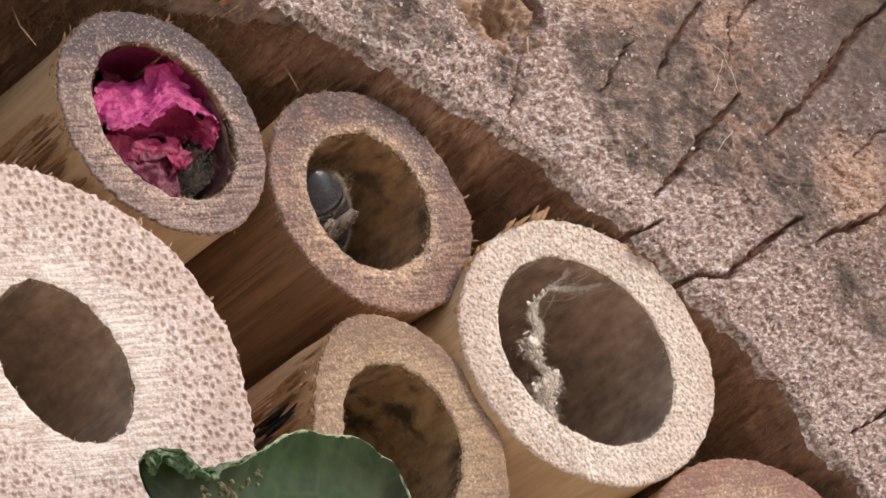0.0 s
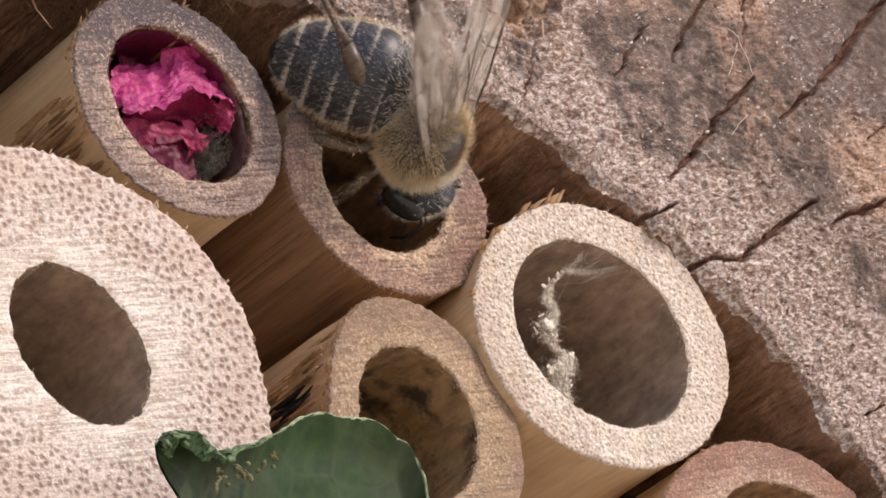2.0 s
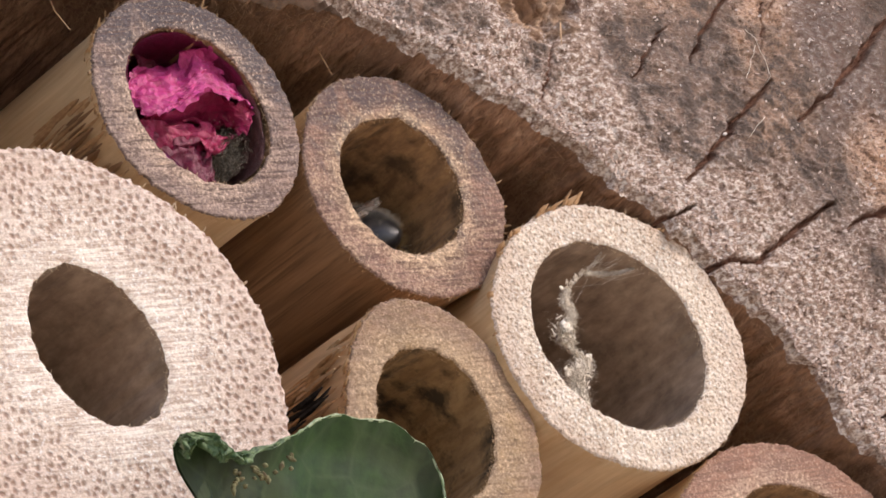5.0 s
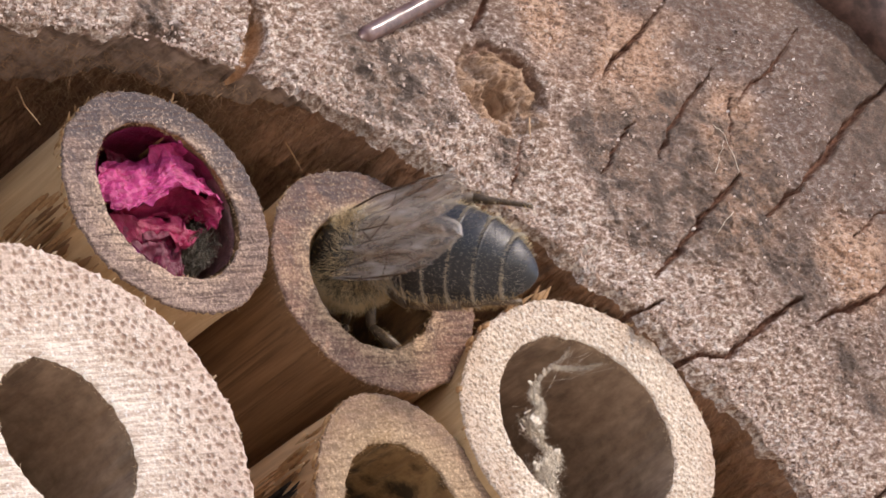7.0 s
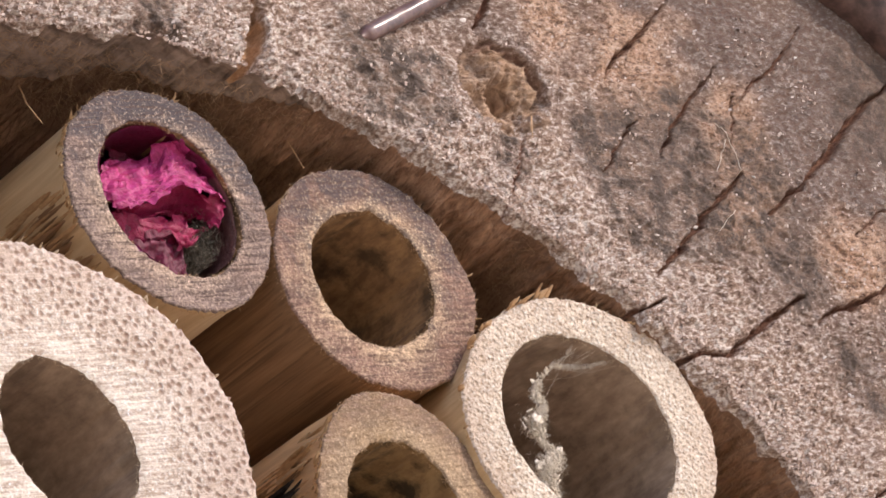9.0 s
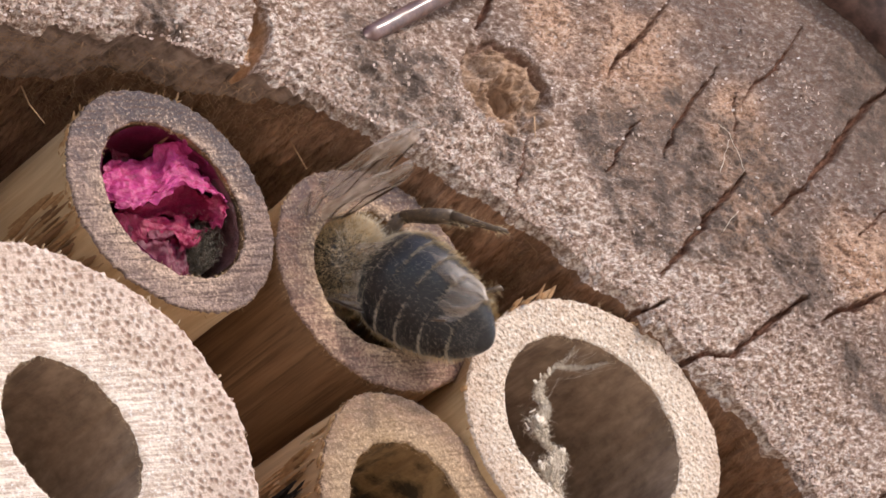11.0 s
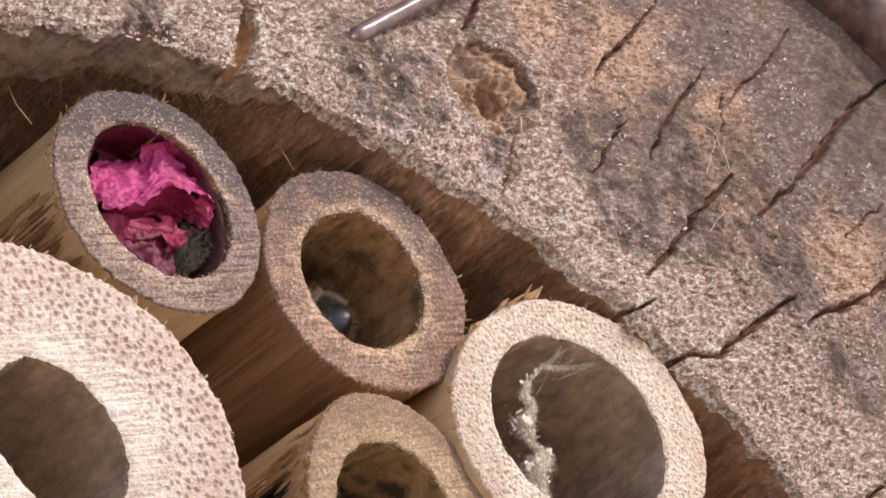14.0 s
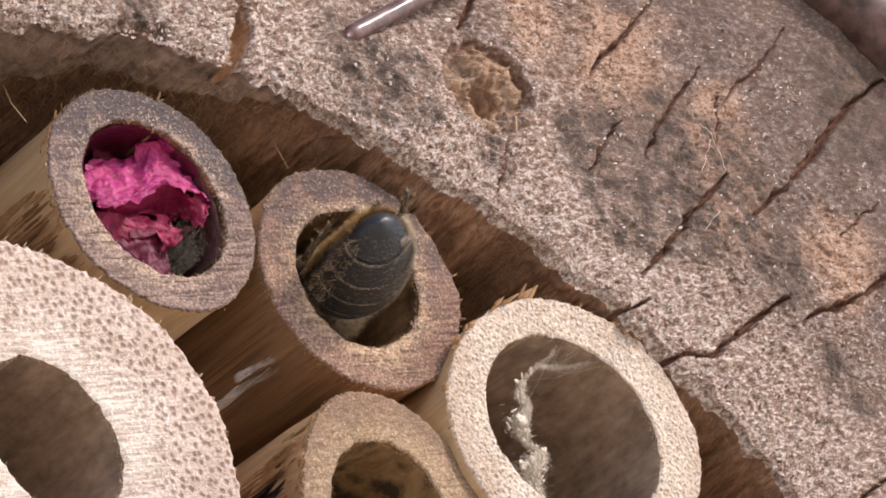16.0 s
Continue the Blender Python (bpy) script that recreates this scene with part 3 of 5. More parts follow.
    v = np.stack(rows, 1).reshape(-1, 3)
    surface("bore", v, grid_faces(n, len(dep), wrap=True), bore_mat, ob)
    return ob, out_r, y_edge


GREY_END = cut_end("grey_cane_end", (0.58, 0.42, 0.31), (0.31, 0.22, 0.185), (3.9, 5.0), (0.13, 0.085, 0.07), 0.9, saw=0.75, top=0.04, tint=(0.40, 0.25, 0.18))
PURPLE_END = cut_end("purplish_cane_end", (0.62, 0.43, 0.275), (0.33, 0.195, 0.145), (3.75, 4.9), (0.14, 0.082, 0.062), 0.75, saw=0.55, top=0.03, tint=(0.36, 0.19, 0.135))
WARM_END = cut_end("warm_cane_end", (0.475, 0.33, 0.205), (0.345, 0.215, 0.148), (4.4, 5.6), (0.23, 0.15, 0.09), 0.3, saw=0.55, tint=(0.44, 0.29, 0.13))
RUSTY_END = cut_end("rusty_cane_end", (0.56, 0.39, 0.27), (0.36, 0.19, 0.13), (6.2, 7.6), (0.22, 0.125, 0.09), 0.2)
PALE_END = cut_end("pale_cane_end", (0.84, 0.70, 0.55), (0.74, 0.585, 0.46), (6.0, 7.6), (0.37, 0.25, 0.17), 0.2, 0.4, (0.50, 0.345, 0.235), 0.36, (4.6, 5.4), saw=0.25, tint=(0.58, 0.41, 0.28))
DOTTED_END = cut_end("dotted_cane_end", (0.83, 0.69, 0.57), (0.77, 0.60, 0.50), (5.0, 9.0), (0.46, 0.33, 0.245), 0.06, 0.9, (0.34, 0.205, 0.145), 0.50, (4.4, 6.2), (0.58, 0.99), 0.5, tint=(0.60, 0.45, 0.34))
TAN_SKIN = skin("tan_skin", (0.74, 0.55, 0.33), (0.58, 0.39, 0.21))
BROWN_SKIN = skin("brown_skin", (0.36, 0.225, 0.13), (0.215, 0.13, 0.073))
NEST_SKIN = skin("stained_shaded_skin", (0.66, 0.48, 0.28), (0.50, 0.33, 0.18), 0.2, 2.6)
ORANGE_SKIN = skin("orange_skin", (0.74, 0.47, 0.25), (0.54, 0.32, 0.165))
PALE_BORE = bore("pale_bore", (0.47, 0.345, 0.245), (0.30, 0.21, 0.15), 0.3)
GOLD_BORE = bore("golden_bore", (0.44, 0.26, 0.125), (0.21, 0.12, 0.062), 0.7)
MOULDY_BORE = bore("mouldy_bore", (0.42, 0.27, 0.13), (0.25, 0.15, 0.07), 0.9)

PETAL_CANE, rim_1, edge_1 = cane("grey weathered bamboo cane stuffed with pink petals", (-11.82, -0.06, 5.98, 5.54, 147), (-11.74, -0.01, 4.2, 3.73, 142), 0.0, (GREY_END, TAN_SKIN, GOLD_BORE), 101)
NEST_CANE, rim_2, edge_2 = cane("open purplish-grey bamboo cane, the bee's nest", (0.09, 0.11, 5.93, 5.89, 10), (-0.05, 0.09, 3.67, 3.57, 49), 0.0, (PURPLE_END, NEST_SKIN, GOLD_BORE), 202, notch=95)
WEB_CANE, rim_4, edge_4 = cane("wide pale bamboo cane with a cobweb in its mouth", (12.33, -4.37, 7.98, 7.05, 32), (12.2, -4.35, 5.33, 4.98, 3), -1.0, (PALE_END, TAN_SKIN, PALE_BORE), 303, ragged=0.14, fuzz_mat=PALE_FIBRE)
MOULDY_CANE, rim_5, edge_5 = cane("warm brown bamboo cane with torn side and mouldy bore", (1.81, -12.7, 6.51, 5.78, 116), (1.61, -12.87, 4.02, 3.46, 94), -0.5, (WARM_END, ORANGE_SKIN, MOULDY_BORE), 404, flat=(165, 0.10, 60))
THICK_CANE, rim_0, edge_0 = cane("thick-walled pale bamboo cane with dark fibre dots", (-19.58, -18.65, 10.41, 10.3, 0), (-19.0, -17.66, 4.01, 3.31, 132), -4.0, (DOTTED_END, BROWN_SKIN, PALE_BORE), 505, notch=118, ragged=0.3, fuzz_mat=PALE_FIBRE)
RUSTY_CANE, rim_6, edge_6 = cane("rusty brown bamboo cane", (24.27, -15.12, 8.65, 8.6, 0), (24.5, -14.4, 5.9, 5.8, 0), -0.5, (RUSTY_END, TAN_SKIN, GOLD_BORE), 606)

# ---- closing walls: back of the cavity, and an added pale ground below ----
back_plate = surface("cavity_back", [(-60, 61, -95), (50, 61, -95), (50, 61, 12), (-60, 61, 12)], [(0, 1, 2, 3)], CAVITY, None, smooth=False)
back_plate.location = BASE
tagged(back_plate, "dark wooden back of the cavity", kind="structure")
# unseen ground, kept pale to bounce fill light up onto the canes
ground = surface("ground", [(-3e5, -3e5, 0), (3e5, -3e5, 0), (3e5, 3e5, 0), (-3e5, 3e5, 0)], [(0, 1, 2, 3)], plain("pale_bounce", (0.54, 0.48, 0.40), (0.66, 0.59, 0.50), 90.0, 0.9, 0.2, 5.0), None, smooth=False)
tagged(ground, "added unseen ground under the log, pale to bounce light up", kind="structure")


# ---- leafcutter bee: x ahead, y to its left, z up its back (mm round the thorax) ----
SHELL = plain("black_shell", (0.010, 0.010, 0.012), (0.028, 0.026, 0.026), 0.10, 0.33, 0.42, 0.05)
SHELL.node_tree.nodes["Principled BSDF"].inputs["Coat Weight"].default_value = 0.10
TAN_HAIR = plain("tan_hair", (0.90, 0.73, 0.47), (0.60, 0.43, 0.22), 0.8, 0.55, 0.3)
PALE_HAIR = plain("pale_hair", (0.90, 0.83, 0.70), (0.70, 0.60, 0.44), 0.6, 0.55, 0.3)
ORANGE_HAIR = plain("orange_hair", (0.47, 0.29, 0.115), (0.27, 0.155, 0.055), 0.8, 0.55, 0.3)
THORAX_SHELL = plain("thorax_shell", (0.018, 0.017, 0.017), (0.045, 0.038, 0.032), 0.12, 0.30, 0.6, 0.03)
THORAX_SHELL.node_tree.nodes["Principled BSDF"].inputs["Coat Weight"].default_value = 0.25
BROWN_HAIR = plain("brown_hair", (0.50, 0.35, 0.17), (0.26, 0.165, 0.07), 0.5, 0.55, 0.3)
BAND_HAIR = plain("band_hair", (0.72, 0.64, 0.52), (0.50, 0.42, 0.31), 0.6, 0.55, 0.3)
DUST_HAIR = plain("dusty_hair", (0.68, 0.63, 0.55), (0.42, 0.37, 0.30), 0.6, 0.6, 0.3)
LEG_SHELL = plain("leg_shell", (0.07, 0.048, 0.032), (0.15, 0.10, 0.06), 0.3, 0.4, 0.4)
EYE = plain("dark_eye", (0.015, 0.014, 0.012), (0.03, 0.027, 0.022), 0.1, 0.2, 0.5, 0.01)


def wing_membrane():
    n = Nodes("wing_membrane", 0.38, 0.5)
    f = n.noise(0.7, 4, 0.6, n.mapped((0.25, 1, 1)))
    n.link(n.ramp(f, [(0.3, (0.30,)), (0.7, (0.54,))]), n.bsdf.inputs["Alpha"])
    n.bsdf.inputs["Coat Weight"].default_value, n.bsdf.inputs["Coat Roughness"].default_value = 0.7, 0.18
    return n.done(n.mix(n.ramp(f, [(0.35, (0,)), (0.65, (1,))]), (0.34, 0.25, 0.175), (0.78, 0.68, 0.59)), f, 0.45, 1.0)


MEMBRANE = wing_membrane()
VEIN = plain("wing_vein", (0.06, 0.035, 0.02), (0.10, 0.06, 0.035), 0.3, 0.4, 0.4)


def blob(rx, ry, rz, nu=28, nv=16, shape=None):
    """A closed rounded form: verts, faces. shape(x, y, z) may bend unit points."""
    verts, faces = [], []
    for i in range(nv + 1):
        a = math.pi * i / nv
        for j in range(nu):
            b = 2 * math.pi * j / nu
            x, y, z = math.cos(a), math.sin(a) * math.cos(b), math.sin(a) * math.sin(b)
            if shape:
                x, y, z = shape(x, y, z)
            verts.append((rx * x, ry * y, rz * z))
    for i in range(nv):
        for j in range(nu):
            k = (j + 1) % nu
            faces.append((i * nu + j, (i + 1) * nu + j, (i + 1) * nu + k, i * nu + k))
    return verts, faces


def moved(m, mesh):
    return [tuple(m @ Vector(v)) for v in mesh[0]], mesh[1]


def coat(rng, count, place, length, width=0.022, sweep=(0, 0, 0), droop=0.25):
    """Hairs on a body: place(rng) gives a root and a normal."""
    pieces = []
    for _ in range(count):
        root, normal = place(rng)
        d = (normal + Vector(sweep) + Vector((rng.gauss(0, 0.28), rng.gauss(0, 0.28), rng.gauss(0, 0.28)))).normalized()
        n = length * rng.uniform(0.55, 1.2)
        bend = Vector((rng.gauss(0, droop), rng.gauss(0, droop), rng.gauss(0, droop)))
        pts = [root - d * 0.1, root + d * (0.5 * n) + bend * (0.12 * n), root + d * n + bend * (0.45 * n)]
        w = width * rng.uniform(0.7, 1.2)
        pieces.append(tube_mesh(pts, [w, w * 0.75, w * 0.2], 3))
    return join(pieces)


def on_blob(center, r, keep):
    def place(rng):
        while True:
            n = Vector((rng.gauss(0, 1), rng.gauss(0, 1), rng.gauss(0, 1))).normalized()
            if keep(n, rng):
                p = Vector((n.x * r[0], n.y * r[1], n.z * r[2]))
                return Vector(center) + p, Vector((n.x / r[0], n.y / r[1], n.z / r[2])).normalized()
    return place


def ring_profile(s):
    """Half width of the abdomen at s from 0 (waist) to 1 (tip)."""
    return 2.62 * (math.sin(min(1.0, s * 2.6 + 0.2) * math.pi / 2) ** 0.8) * max(0.00002, 1 - max(0, (s - 0.26) / 0.74) ** 2.4) ** 0.62


ABDOMEN = 7.4


def belly_point(s, b):
    w = ring_profile(s)
    up = 0.80 if math.sin(b) > 0 else 0.68
    return Vector((-ABDOMEN * s, w * math.cos(b), w * up * math.sin(b) - 0.9 * s * s + 0.25 * math.sin(math.pi * s)))


def wing_shape(length, width, fore):
    """Outline and veins of a wing in its plane: x outwards, y ahead."""
    n = 26
    lead, trail = [], []
    for k in range(n + 1):
        s = k / n
        x = length * s
        f = 0.16 * width * math.sin(math.pi * min(1, s * 1.05)) - 0.10 * width * s * s
        b = -width * (0.13 + 0.87 * math.sin(math.pi * min(1.0, 0.06 + 0.80 * s ** 0.8)) ** 0.8)
        if s > 0.86:
            t = (s - 0.86) / 0.14
            mid, half = (f + b) / 2 - 0.1 * width * t, (f - b) / 2 * math.sqrt(max(0, 1 - t * t))
            f, b = mid + half, mid - half
        lead.append((x, f)), trail.append((x, b))
    m = 21
    verts, faces = [], []
    for k in range(n + 1):
        for j in range(m):
            t = j / (m - 1)
            x, y = lead[k][0], lead[k][1] * (1 - t) + trail[k][1] * t
            z = (0.15 * math.sin(13 * t + 0.5 * x) * (0.3 + t) + 0.085 * math.sin(27 * t + 0.9 * x)) * min(1, x / 2) + 0.06 * math.sin(2.3 * x + 4 * t)
            verts.append((x, y, z))
    for k in range(n):
        for j in range(m - 1):
            faces.append((k * m + j, k * m + j + 1, (k + 1) * m + j + 1, (k + 1) * m + j))

    def at(s, t):
        k = s * n
        i, w = min(int(k), n - 1), k - min(int(k), n - 1)
        j = min(int(t * (m - 1)), m - 2)
        u = t * (m - 1) - j
        a = Vector(verts[i * m + j]) * (1 - u) + Vector(verts[i * m + j + 1]) * u
        b = Vector(verts[(i + 1) * m + j]) * (1 - u) + Vector(verts[(i + 1) * m + j + 1]) * u
        return a * (1 - w) + b * w
    lines = [[(0, 0.02), (0.3, 0.02), (0.6, 0.02), (0.8, 0.03)], [(0, 0.3), (0.2, 0.32), (0.45, 0.35), (0.62, 0.3), (0.75, 0.04)],
             [(0.05, 0.6), (0.25, 0.62), (0.45, 0.62), (0.62, 0.6)], [(0.45, 0.04), (0.46, 0.35)], [(0.45, 0.35), (0.5, 0.62)],
             [(0.62, 0.3), (0.64, 0.6)], [(0.25, 0.33), (0.27, 0.62), (0.4, 0.9)], [(0.05, 0.6), (0.15, 0.85), (0.3, 0.95)]]
    if not fore:
        lines = lines[:3]
    veins = []
    for line in lines:
        pts = [at(s, t) for s, t in line]
        r = 0.06 if line is lines[0] else 0.036
        veins.append(tube_mesh(pts, [r] * len(pts), 4))
    return (verts, faces), join(veins)


def build_bee():
    rng = random.Random(12)
    bee = thing("leafcutter_bee", (0, 12, 0), "hairy black leafcutter bee with tan thorax fur and pale abdomen bands", "bee")
    # thorax
    tr = (2.35, 2.3, 2.1)
    v, f = blob(*tr, 40, 24, shape=lambda x, y, z: (x, y * (1 - 0.12 * x * x), z * (1 - 0.08 * x)))
    thorax = surface("thorax", v, f, THORAX_SHELL, bee, "black bald thorax disc fringed with tan fur")

    def fringe(n, r):
        disc = math.hypot((n.x - 0.28) / 0.60, n.y / 0.64)
        return n.z < 0.2 or r.random() < smooth_step(disc, 0.55, 1.15)

    def bald(n, r):
        return n.z > 0.15 and r.random() < 0.25 + 0.75 * smooth_step(-n.x, -0.1, 0.3)
    v, f = coat(rng, 12500, on_blob((0, 0, 0), tr, fringe), 0.50, 0.0085)
    surface("fur", v, f, TAN_HAIR, thorax, "tan fur", kind="stuff")
    v, f = coat(rng, 2600, on_blob((0, 0, 0), tr, bald), 0.22, 0.008, (-0.6, 0, 0))
    surface("back_fuzz", v, f, BROWN_HAIR, thorax, "short brown fuzz", kind="stuff")
    v, f = coat(rng, 1700, on_blob((0.3, 0, -0.1), (2.1, 2.2, 1.95), lambda n, r: n.x > 0.6 and n.z > -0.4), 0.6, 0.012)
    surface("collar", v, f, PALE_HAIR, thorax, "pale fur collar", kind="stuff")
    v, f = coat(rng, 1500, on_blob((0, 0, 0), tr, lambda n, r: n.x < -0.55), 0.7, 0.012)
    surface("rear_fur", v, f, PALE_HAIR, thorax, "pale long fur", kind="stuff")
    # head
    head = surface("head", *moved(pose(2.95, 0, -0.4, 0, 18, 0), blob(1.0, 2.0, 1.75, shape=lambda x, y, z: (x, y, z * (1 - 0.12 * y * y)))), SHELL, bee, "black head with pale face hair")
    for s in (1, -1):
        surface("compound_eye", *moved(pose(3.0, 1.6 * s, -0.3, 0, 18, 12 * s), blob(0.65, 0.45, 1.25, 18, 12)), EYE, head, "dark oval eye")
        pts = [(3.6, 0.5 * s, -0.1), (4.3, 0.9 * s, 0.25), (4.5, 1.0 * s, 0.2), (5.0, 1.35 * s, -0.6), (5.1, 1.5 * s, -1.3)]
        surface("antenna", *tube_mesh(pts, [0.09, 0.09, 0.11, 0.10, 0.08], 6), SHELL, head)
        pts = [(3.3, 0.95 * s, -1.45), (3.6, 0.95 * s, -2.0), (3.65, 0.55 * s, -2.35), (3.6, 0.15 * s, -2.45)]
        surface("mandible", *tube_mesh(pts, [0.36, 0.34, 0.24, 0.06], 8, 0.6), SHELL, head)
    v, f = coat(rng, 1200, on_blob((2.95, 0, -0.4), (1.03, 1.95, 1.75), lambda n, r: abs(n.y) < 0.8 and (n.x > 0.45 or r.random() < 0.12)), 0.42, 0.011)
    surface("face_hair", v, f, PALE_HAIR, head, "pale face hair", kind="stuff")
    # abdomen: six overlapping plates
    abdomen = surface("abdomen", *moved(pose(-0.15, 0, 0), blob(0.55, 0.55, 0.5, 16, 10)), SHELL, bee, "black abdomen with pale bands")
    cuts = [0.0, 0.20, 0.36, 0.52, 0.68, 0.84, 1.0]
    sides = 36
    for k in range(6):
        a, b = cuts[k], cuts[k + 1]
        verts, steps = [], 8
        for i in range(steps + 1):
            s = a + ((b + 0.012 - a) * i / steps if k < 5 else (b - a) * math.sin(i / steps * math.pi / 2))
            grow = 1.0 + 0.022 * (i / steps) + (0.0 if i < steps or k == 5 else -0.03)
            for j in range(sides):
                p = belly_point(min(s, 0.99999), 2 * math.pi * j / sides)
                mid = Vector((p.x, 0, (belly_point(min(s, 0.99999), math.pi / 2).z + belly_point(min(s, 0.99999), -math.pi / 2).z) / 2))
                verts.append(tuple(mid + (p - mid) * grow))
        faces = grid_faces(steps + 1, sides).tolist() + [((i + 1) * sides - 1, i * sides, (i + 1) * sides, (i + 2) * sides - 1) for i in range(steps)]
        faces += [tuple(range(sides))] + ([tuple(steps * sides + j for j in range(sides))[::-1]] if k < 5 else [])
        plate = surface("abdomen_plate", verts, [tuple(q) for q in faces], SHELL, abdomen)

        def edge(r, end=b - 0.012):
            s = end - abs(r.gauss(0, 0.007))
            ang = r.uniform(-0.25, math.pi + 0.25)
            # the bands are fuller at the flanks
            while r.random() > 0.12 + 0.88 * abs(math.cos(ang)) ** 1.6:
                ang = r.uniform(-0.25, math.pi + 0.25)
            p = belly_point(s, ang)
            q = belly_point(s, ang + 0.05)
            n = Vector((0, q.y - p.y, q.z - p.z)).cross(Vector((1, 0, 0))).normalized()
            return p, n if n.dot(p - Vector((p.x, 0, 0))) > 0 else -n
        if k < 5:
            v, f = coat(rng, 620 if k else 900, edge, 0.30, 0.010, (-2.2, 0, 0), 0.12)
            surface("hair_band", v, f, BAND_HAIR, abdomen, "pale hair band", kind="stuff")

    def front_fur(r):
        s, ang = abs(r.gauss(0, 0.085)) + 0.01, r.uniform(0, 2 * math.pi)
        p = belly_point(s, ang)
        return p, Vector((0.1, math.cos(ang), math.sin(ang))).normalized()
    v, f = coat(rng, 1700, front_fur, 0.46, 0.011, (-0.6, 0, 0))
    surface("waist_fur", v, f, PALE_HAIR, abdomen, "pale fur", kind="stuff")

    def under(r):
        s, ang = r.uniform(0.1, 0.88), -math.pi / 2 + r.uniform(-1.0, 1.0)
        p = belly_point(s, ang)
        return p, Vector((0, math.cos(ang), math.sin(ang)))
    def down(r):
        s, ang = r.uniform(0.12, 0.95), r.uniform(0, math.pi)
        p = belly_point(s, ang)
        return p * 1.0, Vector((0, math.cos(ang), math.sin(ang)))
    v, f = coat(rng, 2800, down, 0.2, 0.0055, (-1.8, 0, 0), 0.15)
    surface("short_hair", v, f, DUST_HAIR, abdomen, "short grey-brown hair", kind="stuff")
    v, f = coat(rng, 2200, under, 0.45, 0.014, (-1.0, 0, 0), 0.12)
    surface("pollen_brush", v, f, ORANGE_HAIR, abdomen, "orange pollen brush", kind="stuff")

    def flank(r):
        s, ang = r.uniform(0.08, 0.9), r.choice((0, math.pi)) + r.uniform(-0.35, 0.35)
        p = belly_point(s, ang)
        return p, Vector((0, math.cos(ang), math.sin(ang)))
    v, f = coat(rng, 900, flank, 0.36, 0.012, (-0.7, 0, 0), 0.1)
    surface("flank_hair", v, f, TAN_HAIR, abdomen, "tan flank hair", kind="stuff")
    parts = {"abdomen": abdomen}
    abdomen.location = Vector((-2.0, 0, -0.1)) * MM
    # wings
    for s, side in ((1, "l"), (-1, "r")):
        for fore in (True, False):
            mem, veins = wing_shape(9.4, 3.2, True) if fore else wing_shape(6.8, 2.3, False)
            flip = Matrix.Diagonal((1, -s, 1, 1))
            wing = surface("forewing" if fore else "hindwing", *moved(flip, mem), MEMBRANE, bee, "smoky translucent wing")
            surface("vein", *moved(flip, veins), VEIN, wing, "brown wing veins")
            wing.location = Vector((0.35 if fore else -0.5, 1.75 * s, 1.35 if fore else 1.15)) * MM
            parts[("fore" if fore else "hind") + side] = wing
    # legs: hip, knee, ankle, toe beside the hip
    plans = {"front": ((1.0, 0.75, -1.2), [(0.5, 1.5, -0.5), (1.5, 2.2, -1.8), (1.9, 2.6, -3.3)], 0.25),
             "mid": ((0.1, 0.85, -1.35), [(-0.1, 2.0, -0.4), (-0.7, 2.9, -2.2), (-0.9, 3.2, -4.4)], 0.27),
             "rear": ((-0.9, 0.8, -1.3), [(-1.4, 2.2, -0.2), (-3.6, 3.0, -1.8), (-5.4, 3.2, -4.0)], 0.36)}
    for s, side in ((1, "l"), (-1, "r")):
        for kind, (hip, pts, w) in plans.items():
            p = [Vector((0, 0, 0))] + [Vector((x, y * s, z)) for x, y, z in pts]
            leg = surface("leg", *moved(Matrix.Translation(p[0]), blob(0.38, 0.38, 0.42, 12, 8)), SHELL, bee)
            surface("femur", *tube_mesh([p[0], p[0].lerp(p[1], 0.5), p[1]], [w * 0.9, w * 1.15, w * 0.8], 8), LEG_SHELL, leg)
            surface("tibia", *tube_mesh([p[1], p[1].lerp(p[2], 0.6), p[2]], [w * 0.75, w * 1.2, w * 0.95], 8), LEG_SHELL, leg)
            q = [p[2].lerp(p[3], k / 5) for k in range(6)]
            surface("tarsus", *tube_mesh(q + [p[3] + Vector((0.15, 0, -0.15))], [w * 0.75, w * 0.7, w * 0.5, w * 0.45, w * 0.4, w * 0.4, 0.05], 6), LEG_SHELL, leg)

            def bristle(r, p=p, w=w):
                k = r.choice((1, 1, 2))
                c = p[k].lerp(p[k + 1], r.random())
                n = Vector((r.gauss(0, 1), r.gauss(0, 1), r.gauss(0, 1))).normalized()
                return c + n * w * 0.8, n
            v, f = coat(rng, 260, bristle, 0.26, 0.011, tuple((p[3] - p[1]).normalized() * 0.6), 0.1)
            surface("leg_hair", v, f, TAN_HAIR, leg, "tan leg hair", kind="stuff")
            leg.location = Vector((hip[0], hip[1] * s, hip[2])) * MM
            parts[kind + side] = leg
    return bee, parts


BEE, BEE_PARTS = build_bee()


